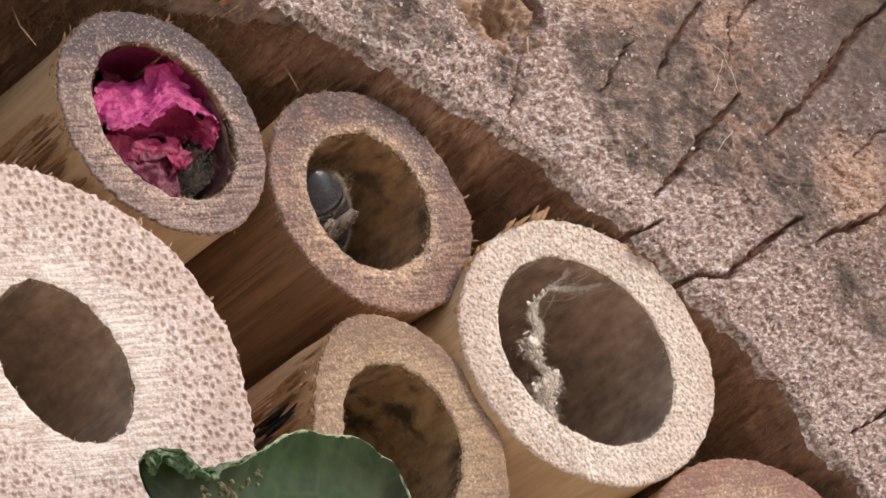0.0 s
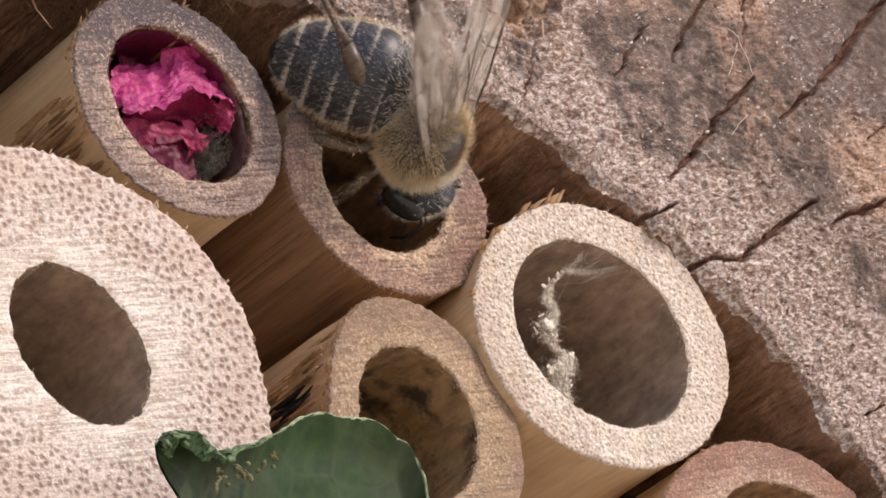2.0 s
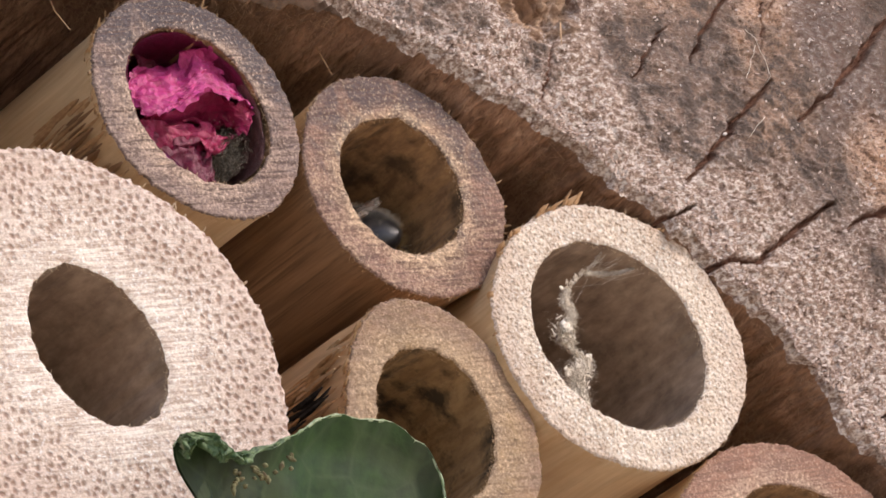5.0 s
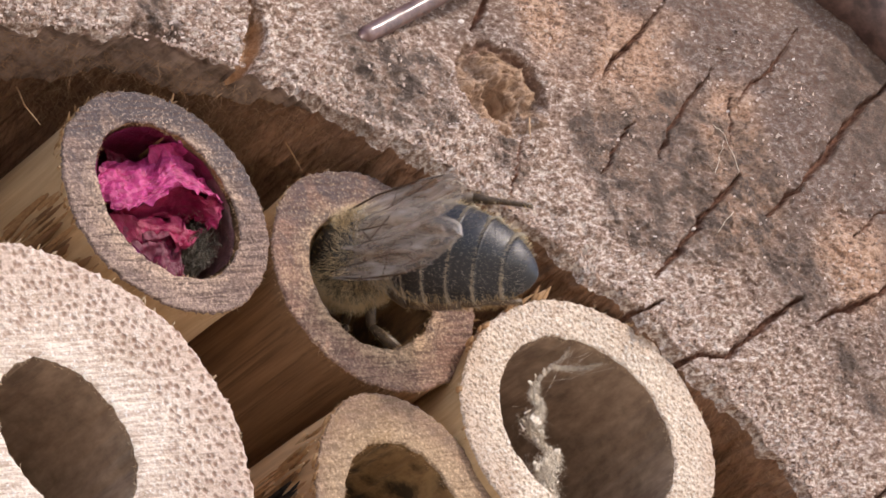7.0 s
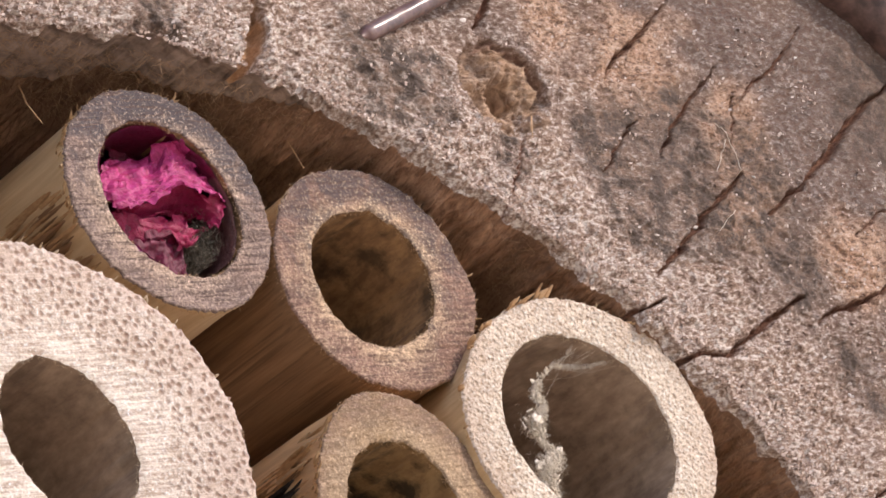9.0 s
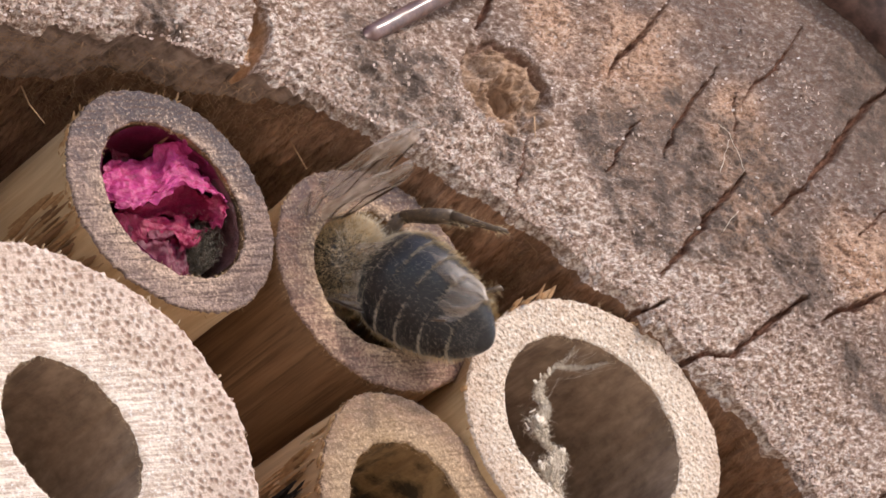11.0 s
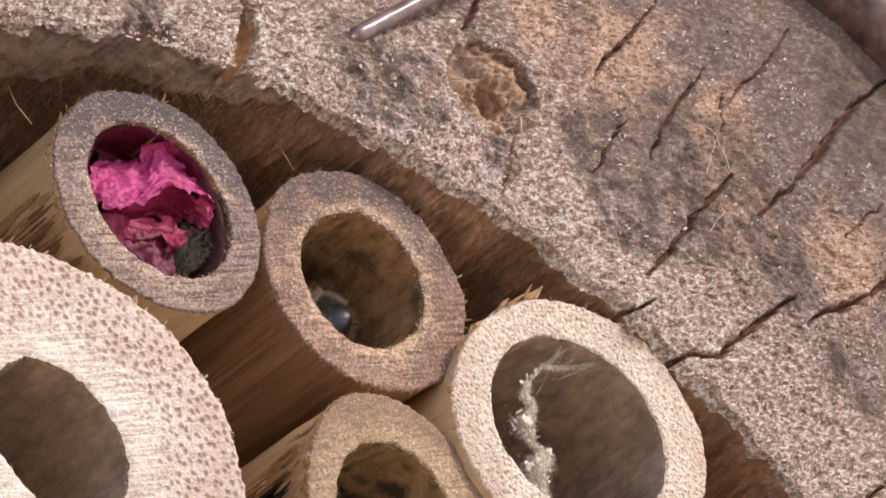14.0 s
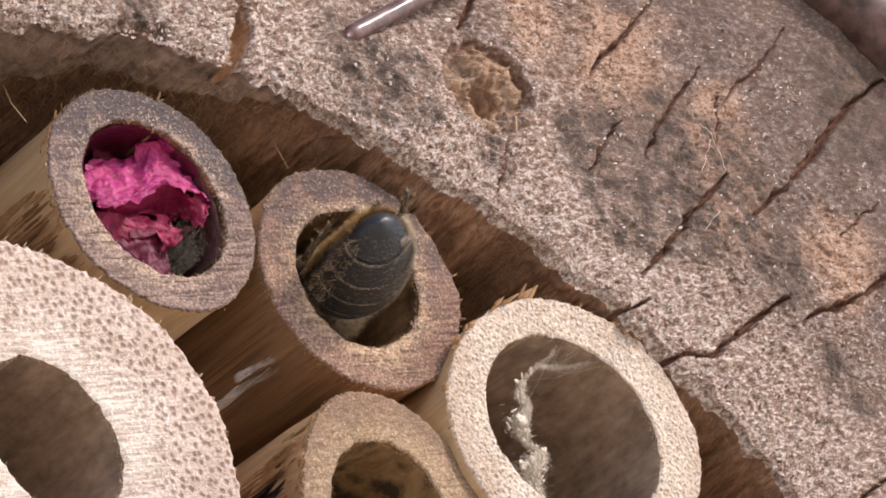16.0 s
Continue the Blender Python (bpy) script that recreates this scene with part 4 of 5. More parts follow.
# ---- crumpled pink petals that plug the first cane ----
def petal_material(name, deep, light):
    n = Nodes(name, 0.45, 0.4)
    vein = n.noise(0.32, 6, 0.72, n.mapped((1, 1, 0.22), (0, 30, 0)), 0.5)
    blot = n.noise(1.2, 5, 0.7)
    col = n.mix(n.ramp(vein, [(0.34, (0,)), (0.68, (1,))]), deep, light)
    col = n.mix(n.ramp(blot, [(0.56, (0,)), (0.74, (0.35,))]), col, tuple(min(1, c * 1.25 + 0.07) for c in light))
    n.bsdf.inputs["Subsurface Weight"].default_value = 0.18
    n.bsdf.inputs["Subsurface Radius"].default_value = (0.0006, 0.0002, 0.0003)
    return n.done(col, vein, 0.12, 0.9)


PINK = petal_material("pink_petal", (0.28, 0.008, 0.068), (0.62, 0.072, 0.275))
# dark copy of the petal pink, for sheets in the recess's shade
SHADED_PINK = petal_material("shaded_petal", (0.085, 0.004, 0.018), (0.20, 0.012, 0.050))


BORE_TINT = petal_material("bore_wall_tint", (0.10, 0.035, 0.035), (0.27, 0.11, 0.105))
# halfway copy, for sheets in part shade below and under the fold
HALF_SHADED = petal_material("half_shaded_petal", (0.21, 0.006, 0.036), (0.42, 0.022, 0.105))


def petal_sheet(plug, rows, crumple, material, seed, nu=54, nv=34):
    """A crumpled petal through three rows of control points (mm), kept inside the bore."""
    def curve(row, s):
        k = s * (len(row) - 1)
        i = min(int(k), len(row) - 2)
        t = k - i
        p0, p1, p2, p3 = [Vector(row[min(max(i + d, 0), len(row) - 1)]) for d in (-1, 0, 1, 2)]
        return 0.5 * (2 * p1 + (p2 - p0) * t + (2 * p0 - 5 * p1 + 4 * p2 - p3) * t * t + (3 * p1 - p0 - 3 * p2 + p3) * t ** 3)
    pts, uv = [], []
    for i in range(nu):
        c = [curve(row, i / (nu - 1)) for row in rows]
        for j in range(nv):
            t = j / (nv - 1)
            mid = 2 * c[1] - 0.5 * (c[0] + c[2])
            pts.append(tuple(c[0] * (1 - t) ** 2 + mid * 2 * t * (1 - t) + c[2] * t * t))
            uv.append((i / (nu - 1), t))
    pts, uv = np.array(pts), np.array(uv)
    size = np.array([max((Vector(rows[1][0]) - Vector(rows[1][-1])).length, 1), max((Vector(rows[0][1]) - Vector(rows[2][1])).length, 1)])
    q = uv * size
    fold = 1 - np.abs(fbm(q + 3.1 * seed, 1.1, seed + 20, 5, 0.58))
    d = crumple * (0.9 * fold - 0.6) + 0.16 * crumple * fbm(q, 0.4, seed + 30, 3)
    rim = np.minimum(np.minimum(uv[:, 1], 1 - uv[:, 1]) * size[1], np.minimum(uv[:, 0], 1 - uv[:, 0]) * size[0])
    fray = 1 - smooth_step(rim, 0, 0.35)
    pts += np.stack([0.20 * fray * fbm(q, 0.3, seed + 50, 2), -d, 0.20 * fray * fbm(q, 0.3, seed + 60, 2)], 1)
    pts[:, 0] += 0.15 * crumple * fbm(q, 0.8, seed + 70, 2)
    pts[:, 2] += 0.25 * crumple * fbm(q, 0.7, seed + 80, 3)
    r = np.hypot(pts[:, 0], pts[:, 2])
    turn = np.arctan2(pts[:, 2], pts[:, 0])
    lim = 0.965 * 4.2 * 3.73 / np.hypot(3.73 * np.cos(turn - radians(142)), 4.2 * np.sin(turn - radians(142))) + 0.05 * np.sin(5 * turn + seed)
    k = np.where(r > lim, lim / np.maximum(r, 1e-6), 1)
    pts[:, 0] *= k
    pts[:, 2] *= k
    pts[:, 1] = np.maximum(pts[:, 1], -1.2)
    f = grid_faces(nu, nv)
    surface("petal", np.concatenate([pts, pts + np.array([0, 0.05, 0])]), np.concatenate([f, f[:, ::-1] + len(pts)]), material, plug)


def petals():
    plug = thing("petal_plug", (-11.75, 0.5, 0.0), "crumpled bright pink petals stuffed into the cane mouth", "petals")
    # lining at the back of the mouth, its shade put into the dark colour
    petal_sheet(plug, [[(-3.5, 3.0, 3.2), (0, 3.2, 3.6), (3.4, 3.4, 3.0)], [(-3.7, 2.6, 0), (0, 3.4, 0), (3.6, 3.6, 0)], [(-3.2, 2.2, -3), (0, 2.4, -3.6), (3.0, 3.2, -3.0)]], 0.7, SHADED_PINK, 3)
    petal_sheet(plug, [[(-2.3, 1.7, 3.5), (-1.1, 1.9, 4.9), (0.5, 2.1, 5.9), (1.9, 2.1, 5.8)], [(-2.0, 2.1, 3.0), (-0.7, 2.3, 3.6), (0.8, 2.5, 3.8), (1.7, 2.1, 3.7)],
                       [(-2.2, 1.9, 1.8), (-0.6, 2.3, 2.6), (0.8, 2.5, 2.8), (1.5, 2.1, 2.8)]], 0.4, SHADED_PINK, 9)
    # petals added along the bore's wall, the recess's shade in their dark colour
    def lining(lo, hi, seed, material):
        rows = [[(4.3 * math.cos(radians(lo + (hi - lo) * k / 6)), y, 4.3 * math.sin(radians(lo + (hi - lo) * k / 6))) for k in range(7)] for y in (-0.3, 1.2, 3.2)]
        petal_sheet(plug, rows, 0.16, material, seed, 70, 30)
    # added sheet that tints the bore's right wall lilac-brown
    lining(-40, 60, 16, BORE_TINT)
    lining(42, 150, 12, SHADED_PINK)
    lining(140, 260, 14, SHADED_PINK)
    # lower sheets, their half shade put into the darker petal colours
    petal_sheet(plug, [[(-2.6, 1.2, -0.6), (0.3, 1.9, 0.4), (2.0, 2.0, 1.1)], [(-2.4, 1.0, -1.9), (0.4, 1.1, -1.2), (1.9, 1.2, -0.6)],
                       [(-1.8, 0.9, -3.3), (0.3, 0.8, -3.6), (2.0, 1.1, -2.9)]], 0.45, SHADED_PINK, 5)
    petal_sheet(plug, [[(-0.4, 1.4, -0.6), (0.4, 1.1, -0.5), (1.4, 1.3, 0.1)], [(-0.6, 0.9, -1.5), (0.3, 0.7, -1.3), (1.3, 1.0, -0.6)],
                       [(-0.2, 1.2, -1.7), (0.5, 1.0, -1.4), (1.5, 1.3, -0.7)]], 0.25, SHADED_PINK, 6, 30, 22)
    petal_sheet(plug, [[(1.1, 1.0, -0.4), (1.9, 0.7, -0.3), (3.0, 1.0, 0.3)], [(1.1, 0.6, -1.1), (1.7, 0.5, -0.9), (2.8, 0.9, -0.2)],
                       [(1.3, 0.7, -1.6), (1.8, 0.6, -1.4), (2.5, 1.0, -0.8)]], 0.3, HALF_SHADED, 7, 30, 22)
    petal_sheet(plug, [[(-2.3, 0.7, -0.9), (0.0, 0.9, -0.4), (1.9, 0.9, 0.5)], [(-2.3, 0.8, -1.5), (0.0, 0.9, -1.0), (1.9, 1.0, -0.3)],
                       [(-2.0, 1.0, -2.1), (0.2, 1.1, -1.7), (1.9, 1.2, -1.0)]], 0.3, HALF_SHADED, 17, 40, 26)
    # the great fold: its upper side, the part turned under, and the frilled top
    petal_sheet(plug, [[(-2.5, 1.5, 2.1), (-1.0, 1.7, 3.1), (0.2, 1.3, 3.3), (0.3, 0.5, 3.8), (1.1, 0.1, 4.0), (2.5, 0.2, 4.1)],
                       [(-2.9, 0.8, 0.3), (-1.9, 0.5, 0.5), (-0.5, 0.4, 1.2), (0.5, 0.2, 2.1), (1.9, 0.3, 2.7), (2.9, 0.5, 2.7)],
                       [(-2.8, 0.0, -1.4), (-1.8, -0.3, -1.2), (-0.9, -0.5, -0.4), (0.6, -0.6, 0.9), (2.0, -0.5, 1.0), (3.3, -0.2, 1.5)]], 0.34, PINK, 1, 80, 46)
    # turned-under part: the fold's shade is put into its darker colour
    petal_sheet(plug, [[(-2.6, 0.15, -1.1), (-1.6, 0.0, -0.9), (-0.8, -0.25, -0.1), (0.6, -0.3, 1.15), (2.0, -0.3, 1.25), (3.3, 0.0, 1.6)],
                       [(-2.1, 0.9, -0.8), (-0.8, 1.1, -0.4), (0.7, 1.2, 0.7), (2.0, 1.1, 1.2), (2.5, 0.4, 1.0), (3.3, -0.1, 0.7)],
                       [(-2.0, 1.3, -0.8), (-0.6, 1.4, -0.4), (1.0, 1.6, 0.7), (2.2, 1.6, 0.9), (2.7, 0.9, 0.7), (2.9, -0.1, -0.4)]], 0.25, HALF_SHADED, 2, 70, 34)
    petal_sheet(plug, [[(-0.3, 0.8, 3.7), (0.3, -0.1, 3.7), (0.8, -0.4, 3.7), (1.7, -0.3, 3.9), (2.3, -0.1, 3.8)], [(-0.1, 0.9, 3.2), (0.7, 0.5, 3.4), (1.2, 0.2, 3.6), (1.8, 0.1, 3.6), (2.5, 0.3, 3.5)],
                       [(-0.1, 1.1, 2.7), (0.8, 0.6, 2.8), (1.6, 0.4, 3.1), (2.2, 0.4, 3.0), (2.8, 0.6, 3.1)]], 0.3, PINK, 4, 60, 24)
    rng = random.Random(3)
    pieces = []
    for _ in range(2600):
        c = Vector((2.85 + rng.gauss(0, 0.5), 1.3 + rng.gauss(0, 0.5), -1.15 + rng.gauss(0, 0.8)))
        if math.hypot(c.x, c.z) > 3.6:
            continue
        d = Vector((rng.gauss(0, 1), rng.gauss(0, 1), rng.gauss(0, 1))).normalized() * rng.uniform(0.06, 0.18)
        e = Vector((rng.gauss(0, 0.06), rng.gauss(0, 0.06), rng.gauss(0, 0.06)))
        pieces.append(tube_mesh([c - d, c + e, c + d], [0.006, 0.014, 0.005], 4))
    lump = np.array(blob(0.45, 0.5, 0.75, 40, 26)[0])
    lump = lump * (1 + 0.35 * fbm(lump, 0.35, 6, 4, 0.6))[:, None] + np.array([2.85, 1.6, -1.1])
    pieces.append(([tuple(p) for p in lump], blob(1, 1, 1, 40, 26)[1]))
    v, f = join(pieces)
    surface("grey_debris", v, f, plain("grey_debris", (0.075, 0.07, 0.055), (0.24, 0.20, 0.155), 0.5, 0.9, 0.2, 0.05), plug, "grey fibrous debris", kind="stuff")


petals()

# ---- cobweb in the wide cane ----
SILK = plain("cream_silk", (0.93, 0.86, 0.75), (0.64, 0.54, 0.42), 0.22, 0.9, 0.1, 0.12)


def cobweb():
    web = thing("cobweb", (12.2, -0.6, -4.35), "cream clotted cobweb strand across the cane mouth", "cobweb")
    rng = random.Random(21)
    spine = [(-0.3, 0.8, 5.0, 0.10), (-0.5, 0.8, 4.6, 0.12), (-1.3, 0.9, 3.7, 0.13), (-2.0, 1.0, 2.8, 0.17), (-2.4, 0.9, 1.7, 0.30), (-1.9, 0.8, 1.0, 0.20), (-2.7, 0.7, -0.3, 0.72),
             (-2.0, 0.8, -1.0, 0.16), (-1.2, 0.7, -1.6, 0.5), (-2.1, 0.6, -2.6, 0.72), (-1.8, 0.6, -3.4, 0.5), (-1.5, 0.6, -4.2, 0.4)]
    branch = [(-1.3, 0.9, 3.7, 0.12), (-0.4, 0.9, 4.0, 0.16), (0.6, 0.8, 4.3, 0.09), (1.5, 0.3, 4.7, 0.03)]

    def at(line, s):
        k = min(int(s * (len(line) - 1)), len(line) - 2)
        t = s * (len(line) - 1) - k
        a, b = line[k], line[k + 1]
        return Vector(a[:3]).lerp(Vector(b[:3]), t), a[3] + (b[3] - a[3]) * t
    # soft clots at the heart of the strand
    for k in range(56):
        c, w = at(spine, 0.12 + 0.88 * k / 55)
        r = w * rng.uniform(0.18, 0.36)
        v = np.array(blob(r, r * 0.8, r * rng.uniform(0.8, 1.3), 22, 14)[0])
        faces = blob(r, r, r, 22, 14)[1]
        v = v * np.array([rng.uniform(0.6, 1.2), 0.6, rng.uniform(0.9, 1.8)]) * (1 + 0.75 * fbm(v + k * 3.7, r * 0.8, k, 5, 0.8))[:, None] + np.array([c.x + rng.gauss(0, w * 0.42), c.y + rng.gauss(0, w * 0.2), c.z + rng.gauss(0, w * 0.34)])
        surface("silk_clot", v, faces, SILK, web)
    pieces = []

    def tangle(line, count, lo=0.0):
        for _ in range(count):
            s = lo + (1 - lo) * rng.random()
            c, w = at(line, s)
            away = Vector((rng.gauss(0, 1), rng.gauss(0, 0.8), rng.gauss(0, 1)))
            c = c + away * (w * 0.42)
            step = (Vector((rng.gauss(0, 1), rng.gauss(0, 0.8), rng.gauss(0, 1))).normalized() + away * 0.3).normalized() * (0.025 + 0.075 * w)
            pts = [c]
            for k in range(5):
                step = (step + Vector((rng.gauss(0, 1), rng.gauss(0, 1), rng.gauss(0, 1))) * step.length * 0.8).normalized() * step.length
                pts.append(pts[-1] + step)
            pieces.append(tube_mesh(pts, [0.003, 0.005, 0.006, 0.005, 0.004, 0.002], 3))
    def wisps(line, count, lo=0.0):
        # thin torn films of silk
        for _ in range(count):
            c, w = at(line, lo + (1 - lo) * rng.random())
            c = c + Vector((rng.gauss(0, 1), rng.gauss(0, 0.6), rng.gauss(0, 1))) * (w * 0.45)
            d = (Vector((rng.gauss(0, 1), rng.gauss(0, 0.5), rng.gauss(0, 1.3)))).normalized() * (0.06 + 0.26 * w)
            e = Vector((rng.gauss(0, 1), rng.gauss(0, 1), rng.gauss(0, 1))) * (0.03 + 0.06 * w)
            k = rng.uniform(0.02, 0.05) + 0.04 * w
            pieces.append(tube_mesh([c - d, c - d * 0.3 + e, c + d * 0.4, c + d + e], [0.2 * k, k, 0.8 * k, 0.1 * k], 4, 0.15))
    tangle(spine, 6500, 0.3)
    tangle(spine, 900)
    tangle(branch, 800)
    wisps(spine, 420, 0.15)
    wisps(branch, 60)
    # single threads drawn towards the rim
    for k in range(14):
        p, _ = at(spine if k % 2 else branch, rng.uniform(0.0, 0.5))
        q = Vector((rng.choice((-0.6, 0.3, 1.7, 2.0)) + rng.gauss(0, 0.25), 0.1, 4.75 + rng.gauss(0, 0.15)))
        m = p.lerp(q, 0.5) + Vector((0, 0.2, -rng.uniform(0.05, 0.4)))
        pieces.append(tube_mesh([p, p.lerp(m, 0.6), m, q], [0.005] * 4, 3))
    v, f = join(pieces)
    surface("silk_threads", v, f, SILK, web, "loose silk threads", kind="stuff")


cobweb()


# ---- green leaf that leans before the lower canes ----
def leaf_material():
    n = Nodes("leaf_green", 0.5, 0.22)
    vein = n.cells(2.6, n.mapped((1, 0, 1)), "DISTANCE_TO_EDGE")
    f = n.noise(0.9, 4, 0.6)
    big = n.noise(5.0, 3, 0.5)
    col = n.mix(n.ramp(f, [(0.35, (0,)), (0.65, (1,))]), (0.016, 0.036, 0.009), (0.030, 0.062, 0.015))
    col = n.mix(n.ramp(big, [(0.45, (0,)), (0.7, (0.6,))]), col, (0.045, 0.046, 0.026))
    col = n.mix(n.ramp(vein, [(0.0, (0.35,)), (0.05, (0,))]), col, (0.06, 0.085, 0.035))
    return n.done(col, f, 0.06, 0.6)


LEAF = leaf_material()
LEAF_EDGE = plain("leaf_edge", (0.10, 0.17, 0.06), (0.42, 0.46, 0.30), 0.5, 0.6, 0.3)
LEAF_ROT = plain("chewed_leaf", (0.018, 0.055, 0.012), (0.13, 0.19, 0.075), 0.35, 0.5, 0.4, 0.2)


def leaf():
    top = [(-18.8, -25.5), (-18.6, -25.2), (-17.7, -24.8), (-16.5, -24.9), (-15.4, -24.8), (-13.4, -23.4), (-12.2, -22.4), (-11.1, -21.4), (-8.7, -20.7), (-7.2, -20.6), (-5.7, -21.2), (-5.0, -22.2), (-4.7, -23.4)]
    ob = thing("leaf", (top[5][0], -10.0, top[5][1]), "dark green leaf with a chewed curled edge", "leaf")
    ox, oz = top[5]
    # a smooth curve through the edge's knots
    knots = [Vector((x - ox, 0, z - oz)) for x, z in top]
    n, m = 150, 46
    edge = []
    for k in range(n):
        s = (len(knots) - 1.0001) * k / (n - 1)
        i = int(s)
        t = s - i
        p0, p1, p2, p3 = [knots[min(max(i + d, 0), len(knots) - 1)] for d in (-1, 0, 1, 2)]
        edge.append(0.5 * (2 * p1 + (p2 - p0) * t + (2 * p0 - 5 * p1 + 4 * p2 - p3) * t * t + (3 * p1 - p0 - 3 * p2 + p3) * t ** 3))
    edge = np.array([tuple(p) for p in edge])
    tooth = 0.10 * fbm(np.stack([np.arange(n) * 0.22, np.zeros(n)], 1), 1.0, 7, 2)
    edge[:, 2] += tooth
    foot = np.array([1.2, 0, -19.0])
    v = np.linspace(0, 1, m)
    pts = edge[:, None, :] * (1 - v)[None, :, None] ** 1.15 + foot * (1 - (1 - v)[None, :, None] ** 1.15)
    # keep it as broad as it is at the top for the upper half
    pts[:, :, 0] = edge[:, None, 0] * (1 - np.clip(v - 0.45, 0, 1) / 0.55)[None, :] + pts[:, :, 0] * (np.clip(v - 0.45, 0, 1) / 0.55)[None, :]
    flat = pts.reshape(-1, 3)
    uu = np.repeat(np.linspace(0, 1, n), m)
    vv = np.tile(v, n)
    flat[:, 0] += (1 - smooth_step(uu, 0, 0.4)) * (2.6 * smooth_step(vv, 0.02, 0.2) + 7.0 * vv)
    drop = 6.0 * vv - 1.2 * np.sin(np.pi * np.clip((uu - 0.3) / 0.7, 0, 1)) * (0.4 + vv) + 0.9 * (1 - smooth_step(uu, 0, 0.35)) + 0.18 * fbm(flat[:, [0, 2]], 3.0, 3, 2)
    drop -= 0.5 * (1 - smooth_step(vv, 0, 0.05)) * smooth_step(uu, 0.05, 0.4)
    drop = drop.reshape(n, m)
    flat[:, 1] += (drop - drop[:, :1]).ravel()
    f = grid_faces(n, m)
    surface("blade", np.concatenate([flat, flat + np.array([0, 0.16, 0])]), np.concatenate([f, f[:, ::-1] + len(flat)]), LEAF, ob)
    rim = flat.reshape(n, m, 3)[:, 0]
    path = [Vector(p) + Vector((0, 0.08, 0)) for p in rim[::2]]
    rng = random.Random(8)
    surface("cut_edge", *tube_mesh(path, [0.06 + 0.03 * rng.random() for _ in path], 5), LEAF_EDGE, ob, "pale bitten edge")
    # the bitten edge, crinkled and rolled forward
    nu, nv = 130, 22
    u = np.linspace(2, 62, nu)
    line = np.stack([np.interp(u, np.arange(n), rim[:, k]) for k in range(3)], 1)
    uu, vv = np.meshgrid(np.linspace(0, 1, nu), np.linspace(0, 1, nv), indexing="ij")
    uu, vv = uu.ravel(), vv.ravel()
    size = (0.25 + 0.95 * (1 - smooth_step(uu, 0.35, 1.0))) * (0.75 + 0.35 * fbm(np.stack([uu * 9, uu * 0], 1), 1.0, 61, 2))
    turn = 0.5 + 3.6 * vv
    q = np.stack([uu * 7, vv * 2.2], 1)
    crinkle = 0.20 * fbm(q, 0.55, 63, 4, 0.6)
    roll = np.repeat(line, nv, 0) + np.stack([0.22 * fbm(q, 0.5, 65, 3), -0.12 - size * (0.42 + crinkle) * (1 - np.cos(turn)), -size * (0.55 + crinkle) * vv * 1.5 + size * 0.30 * np.sin(turn)], 1)
    vb, fb = np.concatenate([roll, roll + np.array([0, 0.09, 0])]), grid_faces(nu, nv)
    fb = np.concatenate([fb, fb[:, ::-1] + len(roll)])
    surface("chewed_fringe", vb, fb, LEAF_ROT, ob, "crinkled rolled green fringe")
    pieces = []
    for k in range(26):
        i = int(rng.uniform(44, 66))
        c = Vector(rim[i]) + Vector((0, -0.25, -rng.uniform(0.8, 1.8)))
        d = Vector((rng.gauss(0, 0.12), -0.05, rng.gauss(0, 0.1)))
        pieces.append(tube_mesh([c - d, c, c + d], [0.04, 0.13, 0.04], 5))
    vb, fb = join(pieces)
    surface("brown_scar", vb, fb, plain("leaf_scar", (0.07, 0.045, 0.02), (0.20, 0.20, 0.10), 0.3, 0.8, 0.2, 0.05), ob, "brown scar")


leaf()


# ---- wire staple and a twig on the log's face ----
RUST = plain("rusty_wire", (0.075, 0.035, 0.030), (0.17, 0.085, 0.07), 0.6, 0.45, 0.5, 0.05)
RUST.node_tree.nodes["Principled BSDF"].inputs["Coat Weight"].default_value = 0.6
RUST.node_tree.nodes["Principled BSDF"].inputs["Coat Roughness"].default_value = 0.22
TWIG = plain("reddish_twig", (0.05, 0.026, 0.022), (0.15, 0.085, 0.07), 0.9, 0.45, 0.5, 0.1)


def rod(name, label, category, a, b, radius, material, part_name, wobble=0.06, seed=1):
    a, b = Vector(a), Vector(b)
    ob = thing(name, tuple(a), label, category)
    n, sides = 60, 20
    d = (b - a).normalized()
    u = d.cross(Vector((0, 1, 0))).normalized()
    w = d.cross(u)
    verts = []
    for k in range(n):
        s = k / (n - 1)
        r0 = radius * (1 - 0.75 * max(0, 1 - s * (b - a).length / radius) ** 2 * 0.9)
        for j in range(sides):
            t = 2 * math.pi * j / sides
            p = (b - a) * s
            r = r0 * (1 + wobble * float(fbm(np.array([[s * 14, math.cos(t), math.sin(t)]]), 0.8, seed, 3)[0]))
            verts.append(tuple(p + r * (math.cos(t) * u + math.sin(t) * w)))
    faces = [tuple(q) for q in grid_faces(n, sides).tolist()] + [((i + 1) * sides - 1, i * sides, (i + 1) * sides, (i + 2) * sides - 1) for i in range(n - 1)]
    faces += [tuple(range(sides)), tuple((n - 1) * sides + j for j in range(sides))[::-1]]
    surface(part_name, verts, faces, material, ob)
    return ob


rod("wire_staple", "rusty brown wire staple pressed on the grey wood", "staple", (-2.0, -1.45, 12.6), (8.4, -2.2, 22.5), 0.47, RUST, "wire", 0.05, 4)
rod("twig", "reddish brown twig along the log rim", "twig", (22.4, -2.0, 32.5), (40.4, -2.0, 24.5), 2.0, TWIG, "stem", 0.10, 9)


